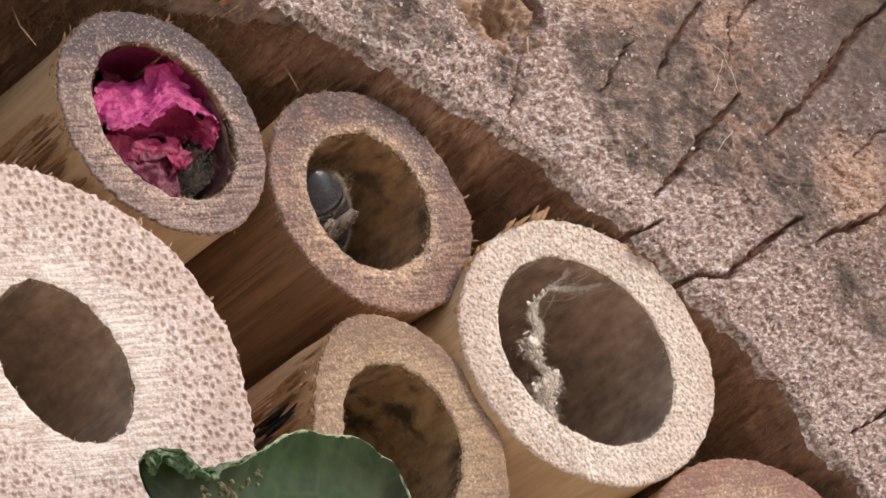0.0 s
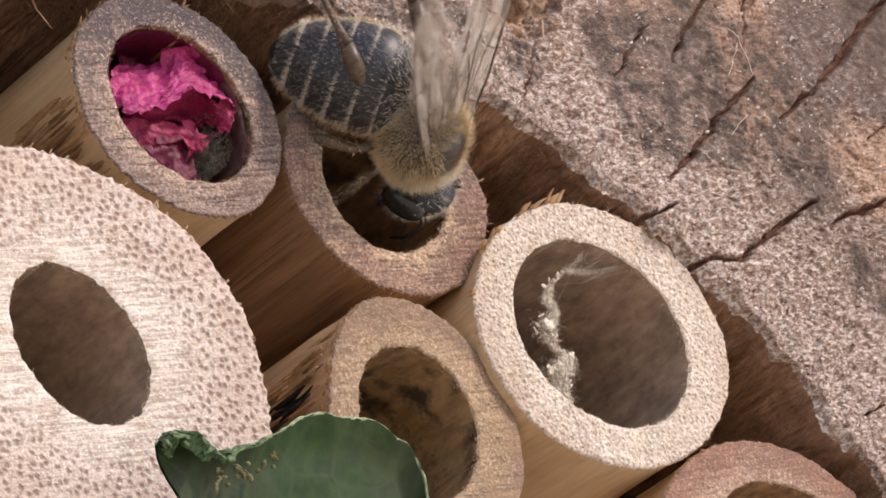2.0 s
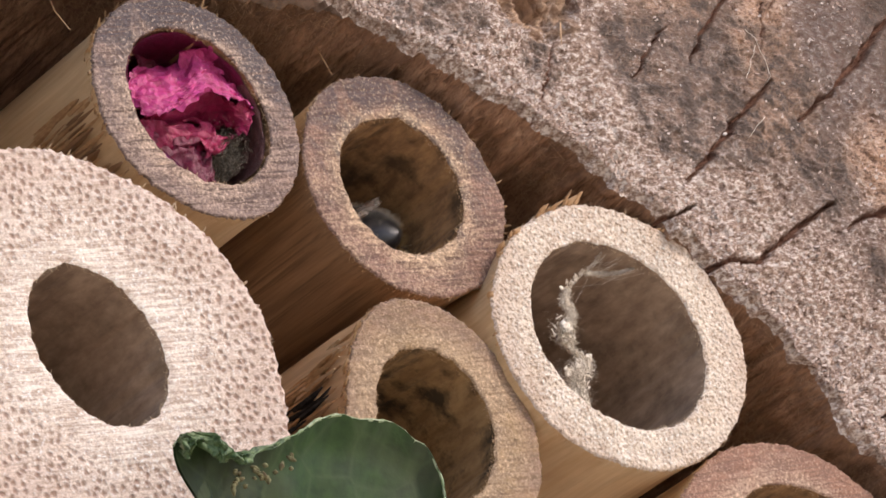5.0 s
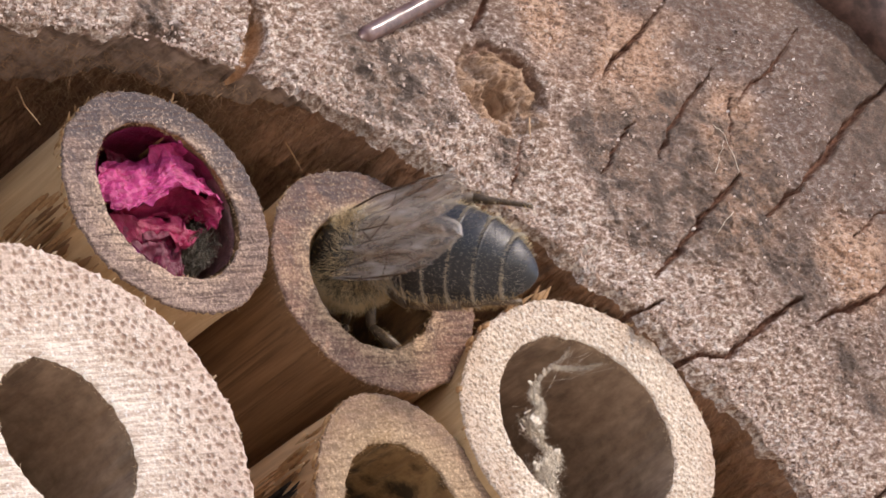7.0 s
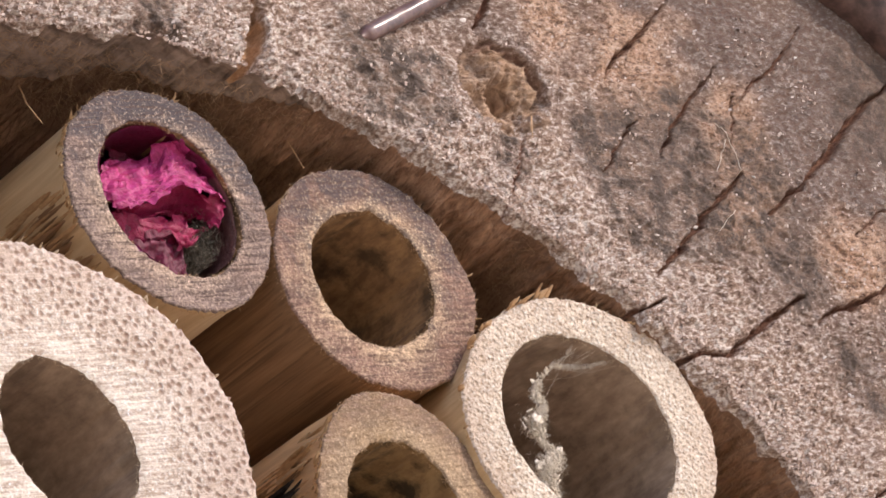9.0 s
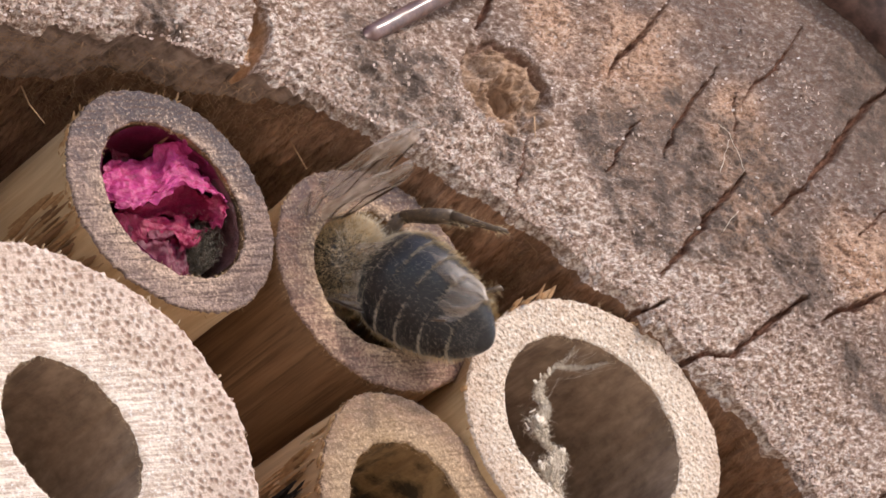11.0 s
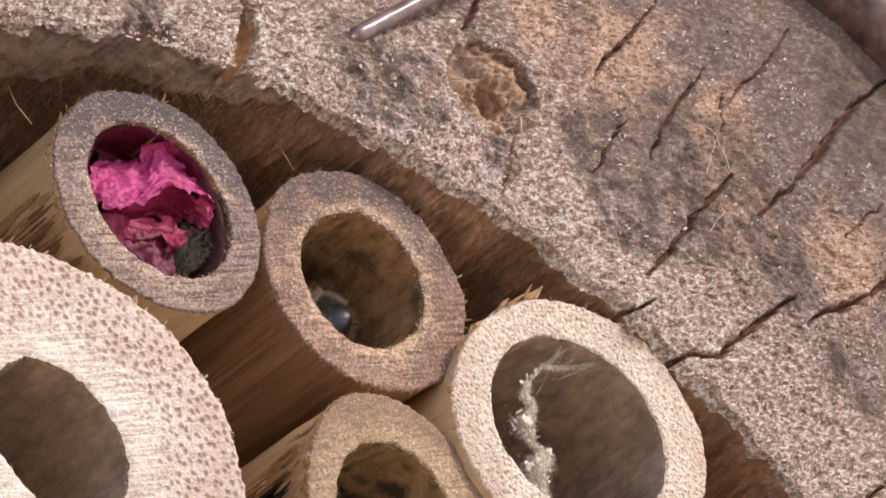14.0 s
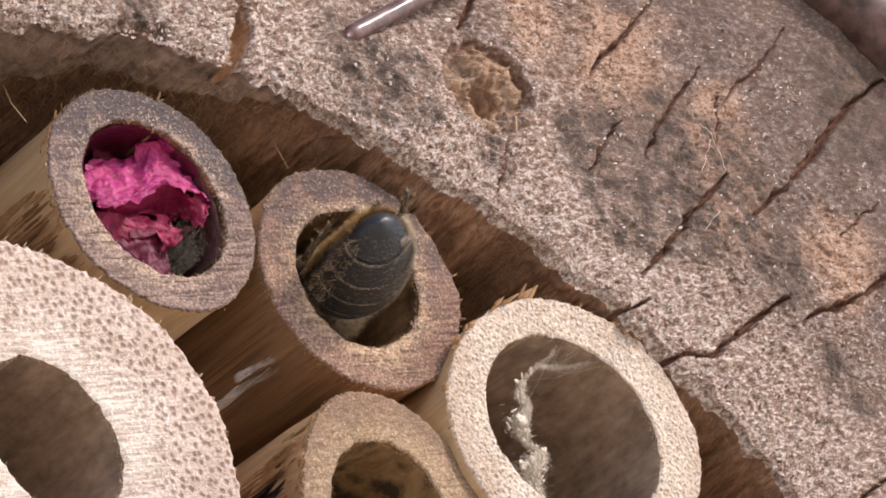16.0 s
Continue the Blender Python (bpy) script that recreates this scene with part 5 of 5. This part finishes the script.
# ---- splinters and loose bristles ----
def splinters(parent, rim, edge, spans, seed, material, lean=0.35, thick=1.0):
    """Torn fibres at a cane's rim: spans of (from, to, count, length) in degrees."""
    rng = random.Random(seed)
    n = len(rim)
    for lo, hi, count, length in spans:
        for _ in range(count):
            a = rng.uniform(lo, hi) % 360
            i = int(a / 360 * n) % n
            p = Vector((rim[i][0], edge[i] + rng.uniform(0.0, 0.5), rim[i][1]))
            out = Vector((math.cos(radians(a)), 0, math.sin(radians(a))))
            tang = Vector((-out.z, 0, out.x))
            d = (Vector((0, -1, 0)) + out * (lean + rng.uniform(-0.2, 0.35)) + tang * rng.gauss(0, 0.25)).normalized()
            k = length * rng.uniform(0.4, 1.15)
            w = thick * rng.uniform(0.03, 0.10)
            path = [p - d * 0.5 * k - out * 0.05, p, p + d * 0.6 * k, p + d * k + tang * rng.gauss(0, 0.08)]
            surface("splinter", *tube_mesh(path, [w * 0.7, w, w * 0.8, w * 0.25], 5, 0.6), material, parent, smooth=False)


splinters(WEB_CANE, rim_4, edge_4, [(112, 142, 12, 1.0), (62, 78, 4, 0.7), (150, 215, 9, 0.5)], 1, TAN_FIBRE, 0.25, 2.3)
splinters(WEB_CANE, rim_4, edge_4, [(80, 150, 14, 0.4)], 6, PALE_FIBRE)
splinters(PETAL_CANE, rim_1, edge_1, [(80, 120, 10, 0.5), (140, 215, 26, 0.6)], 2, FIBRE)
splinters(MOULDY_CANE, rim_5, edge_5, [(140, 200, 22, 0.7)], 3, FIBRE)
splinters(THICK_CANE, rim_0, edge_0, [(20, 110, 30, 0.35)], 4, PALE_FIBRE, 0.6)
splinters(NEST_CANE, rim_2, edge_2, [(-20, 80, 22, 0.3)], 5, FIBRE, 0.8)


def torn_side(parent, face, seed, mats, lo, hi, count, front):
    """Ragged strips of skin peeling along a cane's flank."""
    rng = random.Random(seed)
    for _ in range(count):
        a = radians(rng.uniform(lo, hi))
        r = face[2] * rng.uniform(0.97, 1.0)
        y0, ln = rng.uniform(0.1, 3.5), rng.uniform(1.0, 3.6)
        out = Vector((math.cos(a), 0, math.sin(a)))
        lift = rng.uniform(0.05, 0.3)
        base = out * r
        path = [base + Vector((0, y0 + ln, 0)), base + out * lift * 0.4 + Vector((0, y0 + ln * 0.5, 0)), base + out * lift + Vector((0, y0, 0))]
        w = rng.uniform(0.08, 0.24)
        surface("bark_strip", *tube_mesh(path, [w, w, w * 0.25], 5, 0.35), rng.choice(mats), parent, smooth=False)


BLACK_STAIN = plain("sooty_bark", (0.02, 0.02, 0.022), (0.05, 0.048, 0.05), 0.4, 0.8, 0.2, 0.1)
torn_side(MOULDY_CANE, (0, 0, 5.75), 11, [FIBRE, TAN_FIBRE, TAN_FIBRE, PALE_FIBRE, FRESH], 140, 200, 80, -0.5)
torn_side(MOULDY_CANE, (0, 0, 5.85), 12, [BLACK_STAIN], 176, 188, 16, -0.5)
torn_side(PETAL_CANE, (0, 0, 5.7), 13, [FIBRE, BROWN_SKIN], 190, 245, 50, 0)


def bristles():
    """Single long pale fibres caught in the cavity."""
    rng = random.Random(17)
    for a, b, w in [((-18.5, 3.0, 5.3), (-18.3, 1.0, 2.1), 0.06), ((-4.0, 2.5, 8.7), (-3.5, 1.0, 5.5), 0.06), ((7.8, -2.3, 11.5), (7.7, -2.5, 10.1), 0.06), ((22.1, 0.0, 1.9), (25.4, 1.0, 2.6), 0.06), ((-3.3, 2.0, 11.5), (-2.1, 2.0, 10.6), 0.06)]:
        a, b = Vector(a), Vector(b)
        m = a.lerp(b, 0.5) + Vector((rng.gauss(0, 0.1), 0.05, rng.gauss(0, 0.1)))
        o = Vector((HUB.x, FRONT, HUB.y))
        surface("bristle", *tube_mesh([a - o, m - o, b - o], [0.7 * w, 0.7 * w, w * 0.3], 5), TAN_FIBRE, RING)


bristles()


def specks():
    """Pale crumbs lying on the log's face."""
    rng = random.Random(31)
    for k in range(12):
        a, r = radians(rng.uniform(38, 84)), rng.uniform(51, 75)
        p = np.array([[HUB.x + r * math.cos(a), HUB.y + r * math.sin(a)]])
        h = ring_relief(p)[0]
        s = rng.uniform(0.04, 0.09)
        vb, fb = blob(s * rng.uniform(0.8, 2.2), s, s * rng.uniform(0.7, 1.4), 8, 5)
        m = pose(p[0, 0] - HUB.x, -h[0] - 0.02, p[0, 1] - HUB.y, 0, rng.uniform(0, 180), 0)
        surface("crumb", *moved(m, (vb, fb)), PALE_CRUMB, RING)


def stray_silk():
    """Thin spider threads and a few larger pale flakes on the sawn face."""
    for line in [[(21.0, 16.5), (21.5, 15.6), (22.0, 14.2)], [(20.3, 13.7), (20.7, 14.9), (21.0, 16.0)], [(21.3, 11.6), (20.7, 10.8), (20.2, 9.9)], [(20.3, 16.7), (20.8, 16.7), (21.0, 16.5)]]:
        pts = []
        for k in range(13):
            s = k / 12 * (len(line) - 1)
            i = min(int(s), len(line) - 2)
            x, z = [line[i][c] + (line[i + 1][c] - line[i][c]) * (s - i) for c in (0, 1)]
            h = ring_relief(np.array([[x, z]]))[0][0]
            pts.append((x - HUB.x, -h - 0.12, z - HUB.y))
        surface("silk_thread", *tube_mesh(pts, [0.016] * 13, 4), SILK, RING, "white spider thread")
    for x, z, s in [(19.3, 10.2, 0.2), (4.5, 16.7, 0.26), (26.0, 23.3, 0.12)]:
        h = ring_relief(np.array([[x, z]]))[0][0]
        surface("flake", *moved(pose(x - HUB.x, -h - 0.04, z - HUB.y, 0, -40, 0), blob(s, 0.4 * s, 0.5 * s, 12, 8)), PALE_CRUMB, RING, "pale flake")


PALE_CRUMB = plain("pale_crumb", (0.75, 0.70, 0.66), (0.6, 0.54, 0.5), 0.2, 0.7, 0.3)
specks()
stray_silk()


# ---- plain wall behind the log ----
def house_wall():
    y0, y1, z1, x1 = 63.0, 163.0, 1400.0, 2600.0
    v = [(x, y, z) for x in (-x1, x1) for y in (y0, y1) for z in (-1500.0, z1)]
    f = [(0, 1, 5, 4), (2, 6, 7, 3), (0, 2, 3, 1), (4, 5, 7, 6), (1, 3, 7, 5), (0, 4, 6, 2)]
    wall = surface("wall", v, f, plain("pale_plaster", (0.50, 0.45, 0.38), (0.58, 0.53, 0.46), 6.0, 0.9, 0.2, 0.5), None, smooth=False)
    wall.location = BASE
    tagged(wall, "pale plastered wall behind the log", kind="structure")


house_wall()


BEE_ROWS = [   # seconds, place (mm), turn (degrees)
    (0.0, 0.47, 10.20, 0.46, 139.8, -0.7, 88.7),
    (0.3, 0.17, 9.20, 0.13, 139.8, -0.7, 88.8),
    (0.5, 0.18, 7.30, 0.23, 139.8, -0.7, 88.8),
    (0.7, 0.12, 4.00, 0.40, 127.8, -1.4, 88.1),
    (0.8, -0.13, 3.00, 0.10, 157.0, -1.4, 88.1),
    (0.9, 0.15, -1.20, -0.84, 122.8, -3.0, 58.7),
    (1.0, 1.00, -2.60, -0.73, 112.0, -0.2, 39.7),
    (1.2, 0.80, -3.20, -0.78, 111.9, 6.4, 20.7),
    (1.3, 0.25, -3.20, -0.78, 114.8, 9.0, 11.2),
    (1.5, -3.53, -3.20, -2.82, 120.9, -3.6, -0.2),
    (1.7, -3.24, -3.20, -1.22, 115.1, -2.4, -1.8),
    (1.9, -1.25, -2.60, 1.14, 120.4, 25.0, 29.5),
    (2.0, 0.47, -2.20, 1.84, 120.3, 29.3, 48.8),
    (2.2, 0.48, -0.80, 0.88, 126.9, 18.9, 62.2),
    (2.4, 0.61, 1.00, -0.15, 133.5, 6.3, 78.0),
    (2.5, 0.54, 1.60, -0.72, 135.5, 4.5, 81.1),
    (2.7, 0.58, 3.60, -0.06, 140.2, -1.1, 88.3),
    (2.8, 0.44, 3.90, -0.23, 140.2, -1.1, 88.3),
    (3.0, -0.26, 7.50, -0.27, 120.6, -0.4, 89.0),
    (3.1, -0.49, 9.20, -0.54, 130.4, -0.4, 89.0),
    (3.2, 0.00, 11.50, 0.00, 151.3, 0.0, 90.0),
    (3.6, 0.00, 15.00, 0.00, 106.9, 0.0, 90.0),
    (3.9, 0.00, 15.00, 0.00, 61.2, 0.0, 90.0),
    (4.2, 0.00, 15.00, 0.00, 20.0, 0.0, 90.0),
    (4.8, 0.00, 15.00, 0.00, -31.5, 0.0, 90.0),
    (5.1, 0.00, 9.00, 0.00, -58.0, 0.0, 95.0),
    (5.3, -0.02, 4.50, -0.79, -69.7, 1.0, 90.3),
    (5.5, 0.06, 3.20, 0.39, -79.1, -1.8, 93.0),
    (5.6, -1.49, 1.60, 0.78, -79.4, -3.0, 96.5),
    (5.8, -0.92, -0.30, 0.36, -99.5, -3.0, 109.3),
    (6.0, 0.07, -0.80, 0.30, -91.6, -13.5, 118.8),
    (6.2, -0.83, 1.00, 1.19, -94.9, -2.9, 102.6),
    (6.4, 0.37, -2.40, -0.40, -86.6, -19.3, 127.1),
    (6.5, -0.73, -2.40, -0.96, -91.3, -22.5, 128.9),
    (6.7, -0.49, -2.00, -0.08, -90.8, -20.3, 125.2),
    (6.8, -0.81, -1.00, 0.07, -93.1, -13.5, 118.8),
    (7.0, -0.51, 0.80, 1.47, -86.4, -3.0, 106.5),
    (7.1, -0.59, 1.80, 1.89, -85.5, -3.0, 98.8),
    (7.2, -0.27, 4.00, 0.36, -74.5, 0.1, 90.0),
    (7.3, -0.21, 5.20, 0.22, -69.8, 0.1, 90.0),
    (7.5, 0.20, 8.40, 0.20, -57.7, 0.0, 90.0),
    (7.8, 0.00, 13.50, 0.00, -59.8, 0.0, 90.0),
    (8.2, 0.00, 16.00, 0.00, -26.4, 0.0, 90.0),
    (9.4, 0.00, 16.00, 0.00, -26.4, 0.0, 90.0),
    (10.1, 0.00, 9.00, 0.00, -50.0, 0.0, 95.0),
    (10.5, -0.30, 3.00, 0.60, -44.0, -15.0, 104.0),
    (10.8, -1.08, 0.60, 1.57, -97.7, -15.6, 115.3),
    (11.0, -1.01, 1.80, 1.42, -99.2, -13.1, 106.5),
    (11.2, -0.34, 4.00, 0.51, -98.0, -1.4, 91.7),
    (11.4, -0.51, 5.50, 0.04, -88.3, -0.4, 90.7),
    (11.5, -0.53, 6.00, 0.04, -78.2, -0.4, 90.7),
    (11.6, -0.51, 4.00, 0.16, -72.5, -0.4, 90.7),
    (11.7, 0.25, 3.00, 2.72, -72.9, -2.4, 92.8),
    (11.9, -0.78, 0.80, 0.98, -94.7, -3.0, 104.0),
    (12.0, -0.41, -0.20, 0.70, -95.9, -9.6, 118.7),
    (12.2, -0.46, -1.80, 0.22, -89.0, -9.6, 118.6),
    (12.5, -0.56, -2.40, 0.08, -93.0, -11.0, 119.6),
    (12.7, -1.59, -2.00, -0.31, -91.2, -9.1, 115.9),
    (12.8, 0.65, -3.00, 1.30, -90.5, -9.9, 128.4),
    (13.0, -1.18, -1.60, -0.74, -92.1, -4.5, 110.2),
    (13.2, -0.68, -0.80, -0.18, -108.7, -6.2, 106.4),
    (13.4, -0.27, 2.80, 1.19, -127.7, -1.4, 91.6),
    (13.5, -0.00, 3.60, 1.10, -129.6, -0.4, 90.5),
    (13.7, -0.08, 5.50, 0.81, -123.0, 0.1, 89.9),
    (13.8, 0.05, 7.00, 0.70, -116.5, 0.1, 89.9),
    (14.0, 0.00, 12.00, 0.00, -70.0, 0.0, 90.0),
    (14.4, 0.00, 16.00, 0.00, -26.4, 0.0, 90.0),
    (14.7, 0.00, 16.00, 0.00, 15.4, 0.0, 90.0),
    (15.0, 0.00, 15.50, 0.00, 47.3, 0.0, 90.0),
    (15.2, 0.00, 14.00, 0.00, 64.1, 0.0, 90.0),
    (15.5, 0.00, 12.20, 0.00, 95.0, 0.0, 90.0),
    (15.8, 0.40, 6.00, 0.88, 139.2, -1.4, 88.5),
    (16.0, 0.39, 4.20, 0.90, 140.8, -1.4, 88.5),
]
BEE_BEND = [   # seconds, abdomen down, abdomen aside (degrees), legs spread
    (0.0, 12, 10, 0.00),
    (0.3, 12, 10, 0.00),
    (0.5, 9, 16, 0.00),
    (0.7, 13, 29, 0.00),
    (0.8, -1, 38, 0.00),
    (0.9, 31, 39, 0.70),
    (1.0, 67, 36, 1.00),
    (1.2, 35, 12, 1.00),
    (1.3, 10, 9, 1.00),
    (1.5, 32, 18, 1.00),
    (1.7, 11, 19, 1.00),
    (1.9, 28, 50, 1.00),
    (2.0, 59, 44, 1.00),
    (2.2, 44, 43, 1.00),
    (2.4, 51, 10, 0.90),
    (2.5, 40, -1, 0.50),
    (2.7, 20, 18, 0.00),
    (2.8, 19, 14, 0.00),
    (3.0, 21, -7, 0.00),
    (3.1, 20, -6, 0.00),
    (3.2, 0, 0, 0.00),
    (3.6, 0, 0, 0.00),
    (3.9, 0, 0, 0.00),
    (4.2, 0, 0, 0.00),
    (4.8, 0, 0, 0.00),
    (5.1, 0, 0, 0.00),
    (5.3, 6, -12, 0.00),
    (5.5, 17, -19, 0.00),
    (5.6, 38, -18, 0.50),
    (5.8, 23, -47, 1.00),
    (6.0, 40, -45, 1.00),
    (6.2, 47, -29, 1.00),
    (6.4, 37, -26, 1.00),
    (6.5, 33, -23, 1.00),
    (6.7, 33, -14, 1.00),
    (6.8, 11, -17, 1.00),
    (7.0, 23, -14, 0.90),
    (7.1, 53, -13, 0.50),
    (7.2, 13, -11, 0.00),
    (7.3, 10, -10, 0.00),
    (7.5, 0, 0, 0.00),
    (7.8, 0, 0, 0.00),
    (8.2, 0, 0, 0.00),
    (9.4, 0, 0, 0.00),
    (10.1, 0, 0, 0.00),
    (10.5, 0, 0, 0.00),
    (10.8, 22, -38, 0.60),
    (11.0, 15, -37, 0.30),
    (11.2, -2, -24, 0.00),
    (11.4, -1, -14, 0.00),
    (11.5, 0, -17, 0.00),
    (11.6, 6, -9, 0.00),
    (11.7, 23, -18, 0.00),
    (11.9, 40, -39, 1.00),
    (12.0, 37, -40, 1.00),
    (12.2, 40, -30, 1.00),
    (12.5, 37, -26, 1.00),
    (12.7, 17, -20, 1.00),
    (12.8, 55, 75, 1.00),
    (13.0, 56, 45, 1.00),
    (13.2, 14, -7, 1.00),
    (13.4, 12, -2, 0.50),
    (13.5, 5, -5, 0.00),
    (13.7, -4, 2, 0.00),
    (13.8, -8, 3, 0.00),
    (14.0, 0, 0, 0.00),
    (14.4, 0, 0, 0.00),
    (14.7, 0, 0, 0.00),
    (15.0, 0, 0, 0.00),
    (15.2, 0, 0, 0.00),
    (15.5, 0, 0, 0.00),
    (15.8, -1, 22, 0.00),
    (16.0, -1, 18, 0.00),
]
WING_ROWS = [   # seconds, then left and right: turn back, raise, twist (degrees)
    (0.0, 184, -9, 4, 168, -9, 4),
    (0.3, 184, -9, 4, 168, -9, 4),
    (0.5, 189, -6, 4, 163, -6, 4),
    (0.7, 199, -9, 4, 153, -9, 4),
    (0.8, 188, 5, 6, 165, 3, 4),
    (0.9, 170, 8, 6, 130, 8, 6),
    (1.0, 160, 8, 6, 63, 8, 6),
    (1.2, 89, 8, 6, 80, 8, 6),
    (1.3, 85, 8, 6, 77, 7, 6),
    (1.5, 108, 8, 6, 79, 8, 6),
    (1.7, 107, 8, 6, 81, 8, 6),
    (1.9, 160, 8, 6, 120, 8, 6),
    (2.0, 150, 8, 6, 168, 8, 6),
    (2.2, 187, 8, 6, 188, 8, 6),
    (2.4, 188, 6, 6, 154, 8, 6),
    (2.5, 188, 5, 6, 157, 8, 6),
    (2.7, 190, -16, 4, 162, -16, 4),
    (2.8, 187, -15, 4, 165, -15, 4),
    (3.0, 170, -17, 4, 182, -17, 4),
    (3.1, 171, -16, 4, 181, -16, 4),
    (3.2, 178, -4, 4, 178, -4, 4),
    (3.6, 178, -4, 4, 178, -4, 4),
    (3.9, 178, -4, 4, 178, -4, 4),
    (4.2, 178, -4, 4, 178, -4, 4),
    (4.8, 178, -4, 4, 178, -4, 4),
    (5.1, 178, -4, 4, 178, -4, 4),
    (5.3, 166, -4, 4, 186, -4, 4),
    (5.5, 161, -13, 4, 176, 10, 55),
    (5.6, 161, -32, 4, 176, 10, 50),
    (5.8, 169, 8, 6, 188, 9, 6),
    (6.0, 170, 7, 6, 188, 9, 6),
    (6.2, 188, 8, 6, 180, 9, 6),
    (6.4, 109, 9, 6, 137, 7, 6),
    (6.5, 112, 7, 6, 96, 7, 6),
    (6.7, 119, 7, 6, 107, 8, 6),
    (6.8, 150, 7, 6, 102, 8, 6),
    (7.0, 161, 9, 6, 186, 8, 6),
    (7.1, 160, 8, 6, 188, 9, 6),
    (7.2, 167, -10, 4, 185, -10, 4),
    (7.3, 168, -7, 4, 184, -7, 4),
    (7.5, 178, -4, 4, 178, -4, 4),
    (7.8, 178, -4, 4, 178, -4, 4),
    (8.2, 178, -4, 4, 178, -4, 4),
    (9.4, 178, -4, 4, 178, -4, 4),
    (10.1, 178, -4, 4, 178, -4, 4),
    (10.5, 178, -4, 4, 178, -4, 4),
    (10.8, 164, -18, 4, 164, 12, 75),
    (11.0, 165, -12, 4, 160, 12, 75),
    (11.2, 156, 4, 4, 196, 4, 4),
    (11.4, 165, 3, 4, 187, 3, 4),
    (11.5, 163, 2, 4, 189, 2, 4),
    (11.6, 169, -3, 4, 183, -3, 4),
    (11.7, 153, 7, 6, 188, 7, 6),
    (11.9, 171, 7, 6, 188, 8, 6),
    (12.0, 180, 8, 6, 186, 8, 6),
    (12.2, 162, 8, 6, 188, 8, 6),
    (12.5, 169, 9, 6, 188, 7, 6),
    (12.7, 184, 9, 6, 157, 9, 6),
    (12.8, 166, 9, 6, 154, 7, 6),
    (13.0, 171, 8, 6, 166, 8, 6),
    (13.2, 160, 7, 6, 185, 7, 6),
    (13.4, 171, 8, 6, 174, 7, 6),
    (13.5, 170, 8, 6, 176, 7, 6),
    (13.7, 178, 6, 4, 174, 6, 4),
    (13.8, 179, 9, 4, 173, 9, 4),
    (14.0, 178, -4, 4, 178, -4, 4),
    (14.4, 178, -4, 4, 178, -4, 4),
    (14.7, 178, -4, 4, 178, -4, 4),
    (15.0, 178, -4, 4, 178, -4, 4),
    (15.2, 178, -4, 4, 178, -4, 4),
    (15.5, 178, -4, 4, 178, -4, 4),
    (15.8, 194, 3, 4, 158, 3, 4),
    (16.0, 188, -7, 6, 85, 8, 6),
]


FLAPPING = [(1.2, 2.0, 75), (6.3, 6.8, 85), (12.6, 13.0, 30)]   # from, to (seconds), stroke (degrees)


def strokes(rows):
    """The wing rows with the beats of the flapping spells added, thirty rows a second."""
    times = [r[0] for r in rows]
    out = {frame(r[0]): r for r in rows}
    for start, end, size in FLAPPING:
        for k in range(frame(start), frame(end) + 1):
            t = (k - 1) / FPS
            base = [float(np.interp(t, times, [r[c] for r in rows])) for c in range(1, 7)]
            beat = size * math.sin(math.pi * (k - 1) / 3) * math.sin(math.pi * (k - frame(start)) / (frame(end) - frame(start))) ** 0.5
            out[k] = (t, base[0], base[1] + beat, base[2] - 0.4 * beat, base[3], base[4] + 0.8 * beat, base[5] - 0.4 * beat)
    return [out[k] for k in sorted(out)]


def motions():
    """All that moves: the bee, its abdomen, wings and legs."""
    walk(BEE, [(t, Matrix.Translation(BASE) @ pose(x * MM, y * MM, z * MM, a, b, c)) for t, x, y, z, a, b, c in BEE_ROWS])
    waist = BEE_PARTS["abdomen"].location.copy()
    walk(BEE_PARTS["abdomen"], [(t, pose(*waist, 0, -down, aside)) for t, down, aside, _ in BEE_BEND])
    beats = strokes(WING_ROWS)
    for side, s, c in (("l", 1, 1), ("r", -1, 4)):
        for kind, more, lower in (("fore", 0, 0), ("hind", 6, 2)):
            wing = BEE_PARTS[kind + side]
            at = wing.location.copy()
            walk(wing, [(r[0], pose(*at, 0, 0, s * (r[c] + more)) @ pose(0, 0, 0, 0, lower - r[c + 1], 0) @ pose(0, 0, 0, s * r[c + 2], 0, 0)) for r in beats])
        for kind, tuck in (("front", (-28, -50)), ("mid", (28, 65)), ("rear", (24, 32))):
            leg = BEE_PARTS[kind + side]
            at = leg.location.copy()
            rows = []
            for t, _, _, l in BEE_BEND:
                k = 1 - (0.5 * l if kind == "rear" else l)
                wag = 6 * math.sin(9 * t + len(kind) + s) * l
                rows.append((t, pose(*at, 0, tuck[1] * k, s * (tuck[0] * k + wag))))
            walk(leg, rows)


motions()
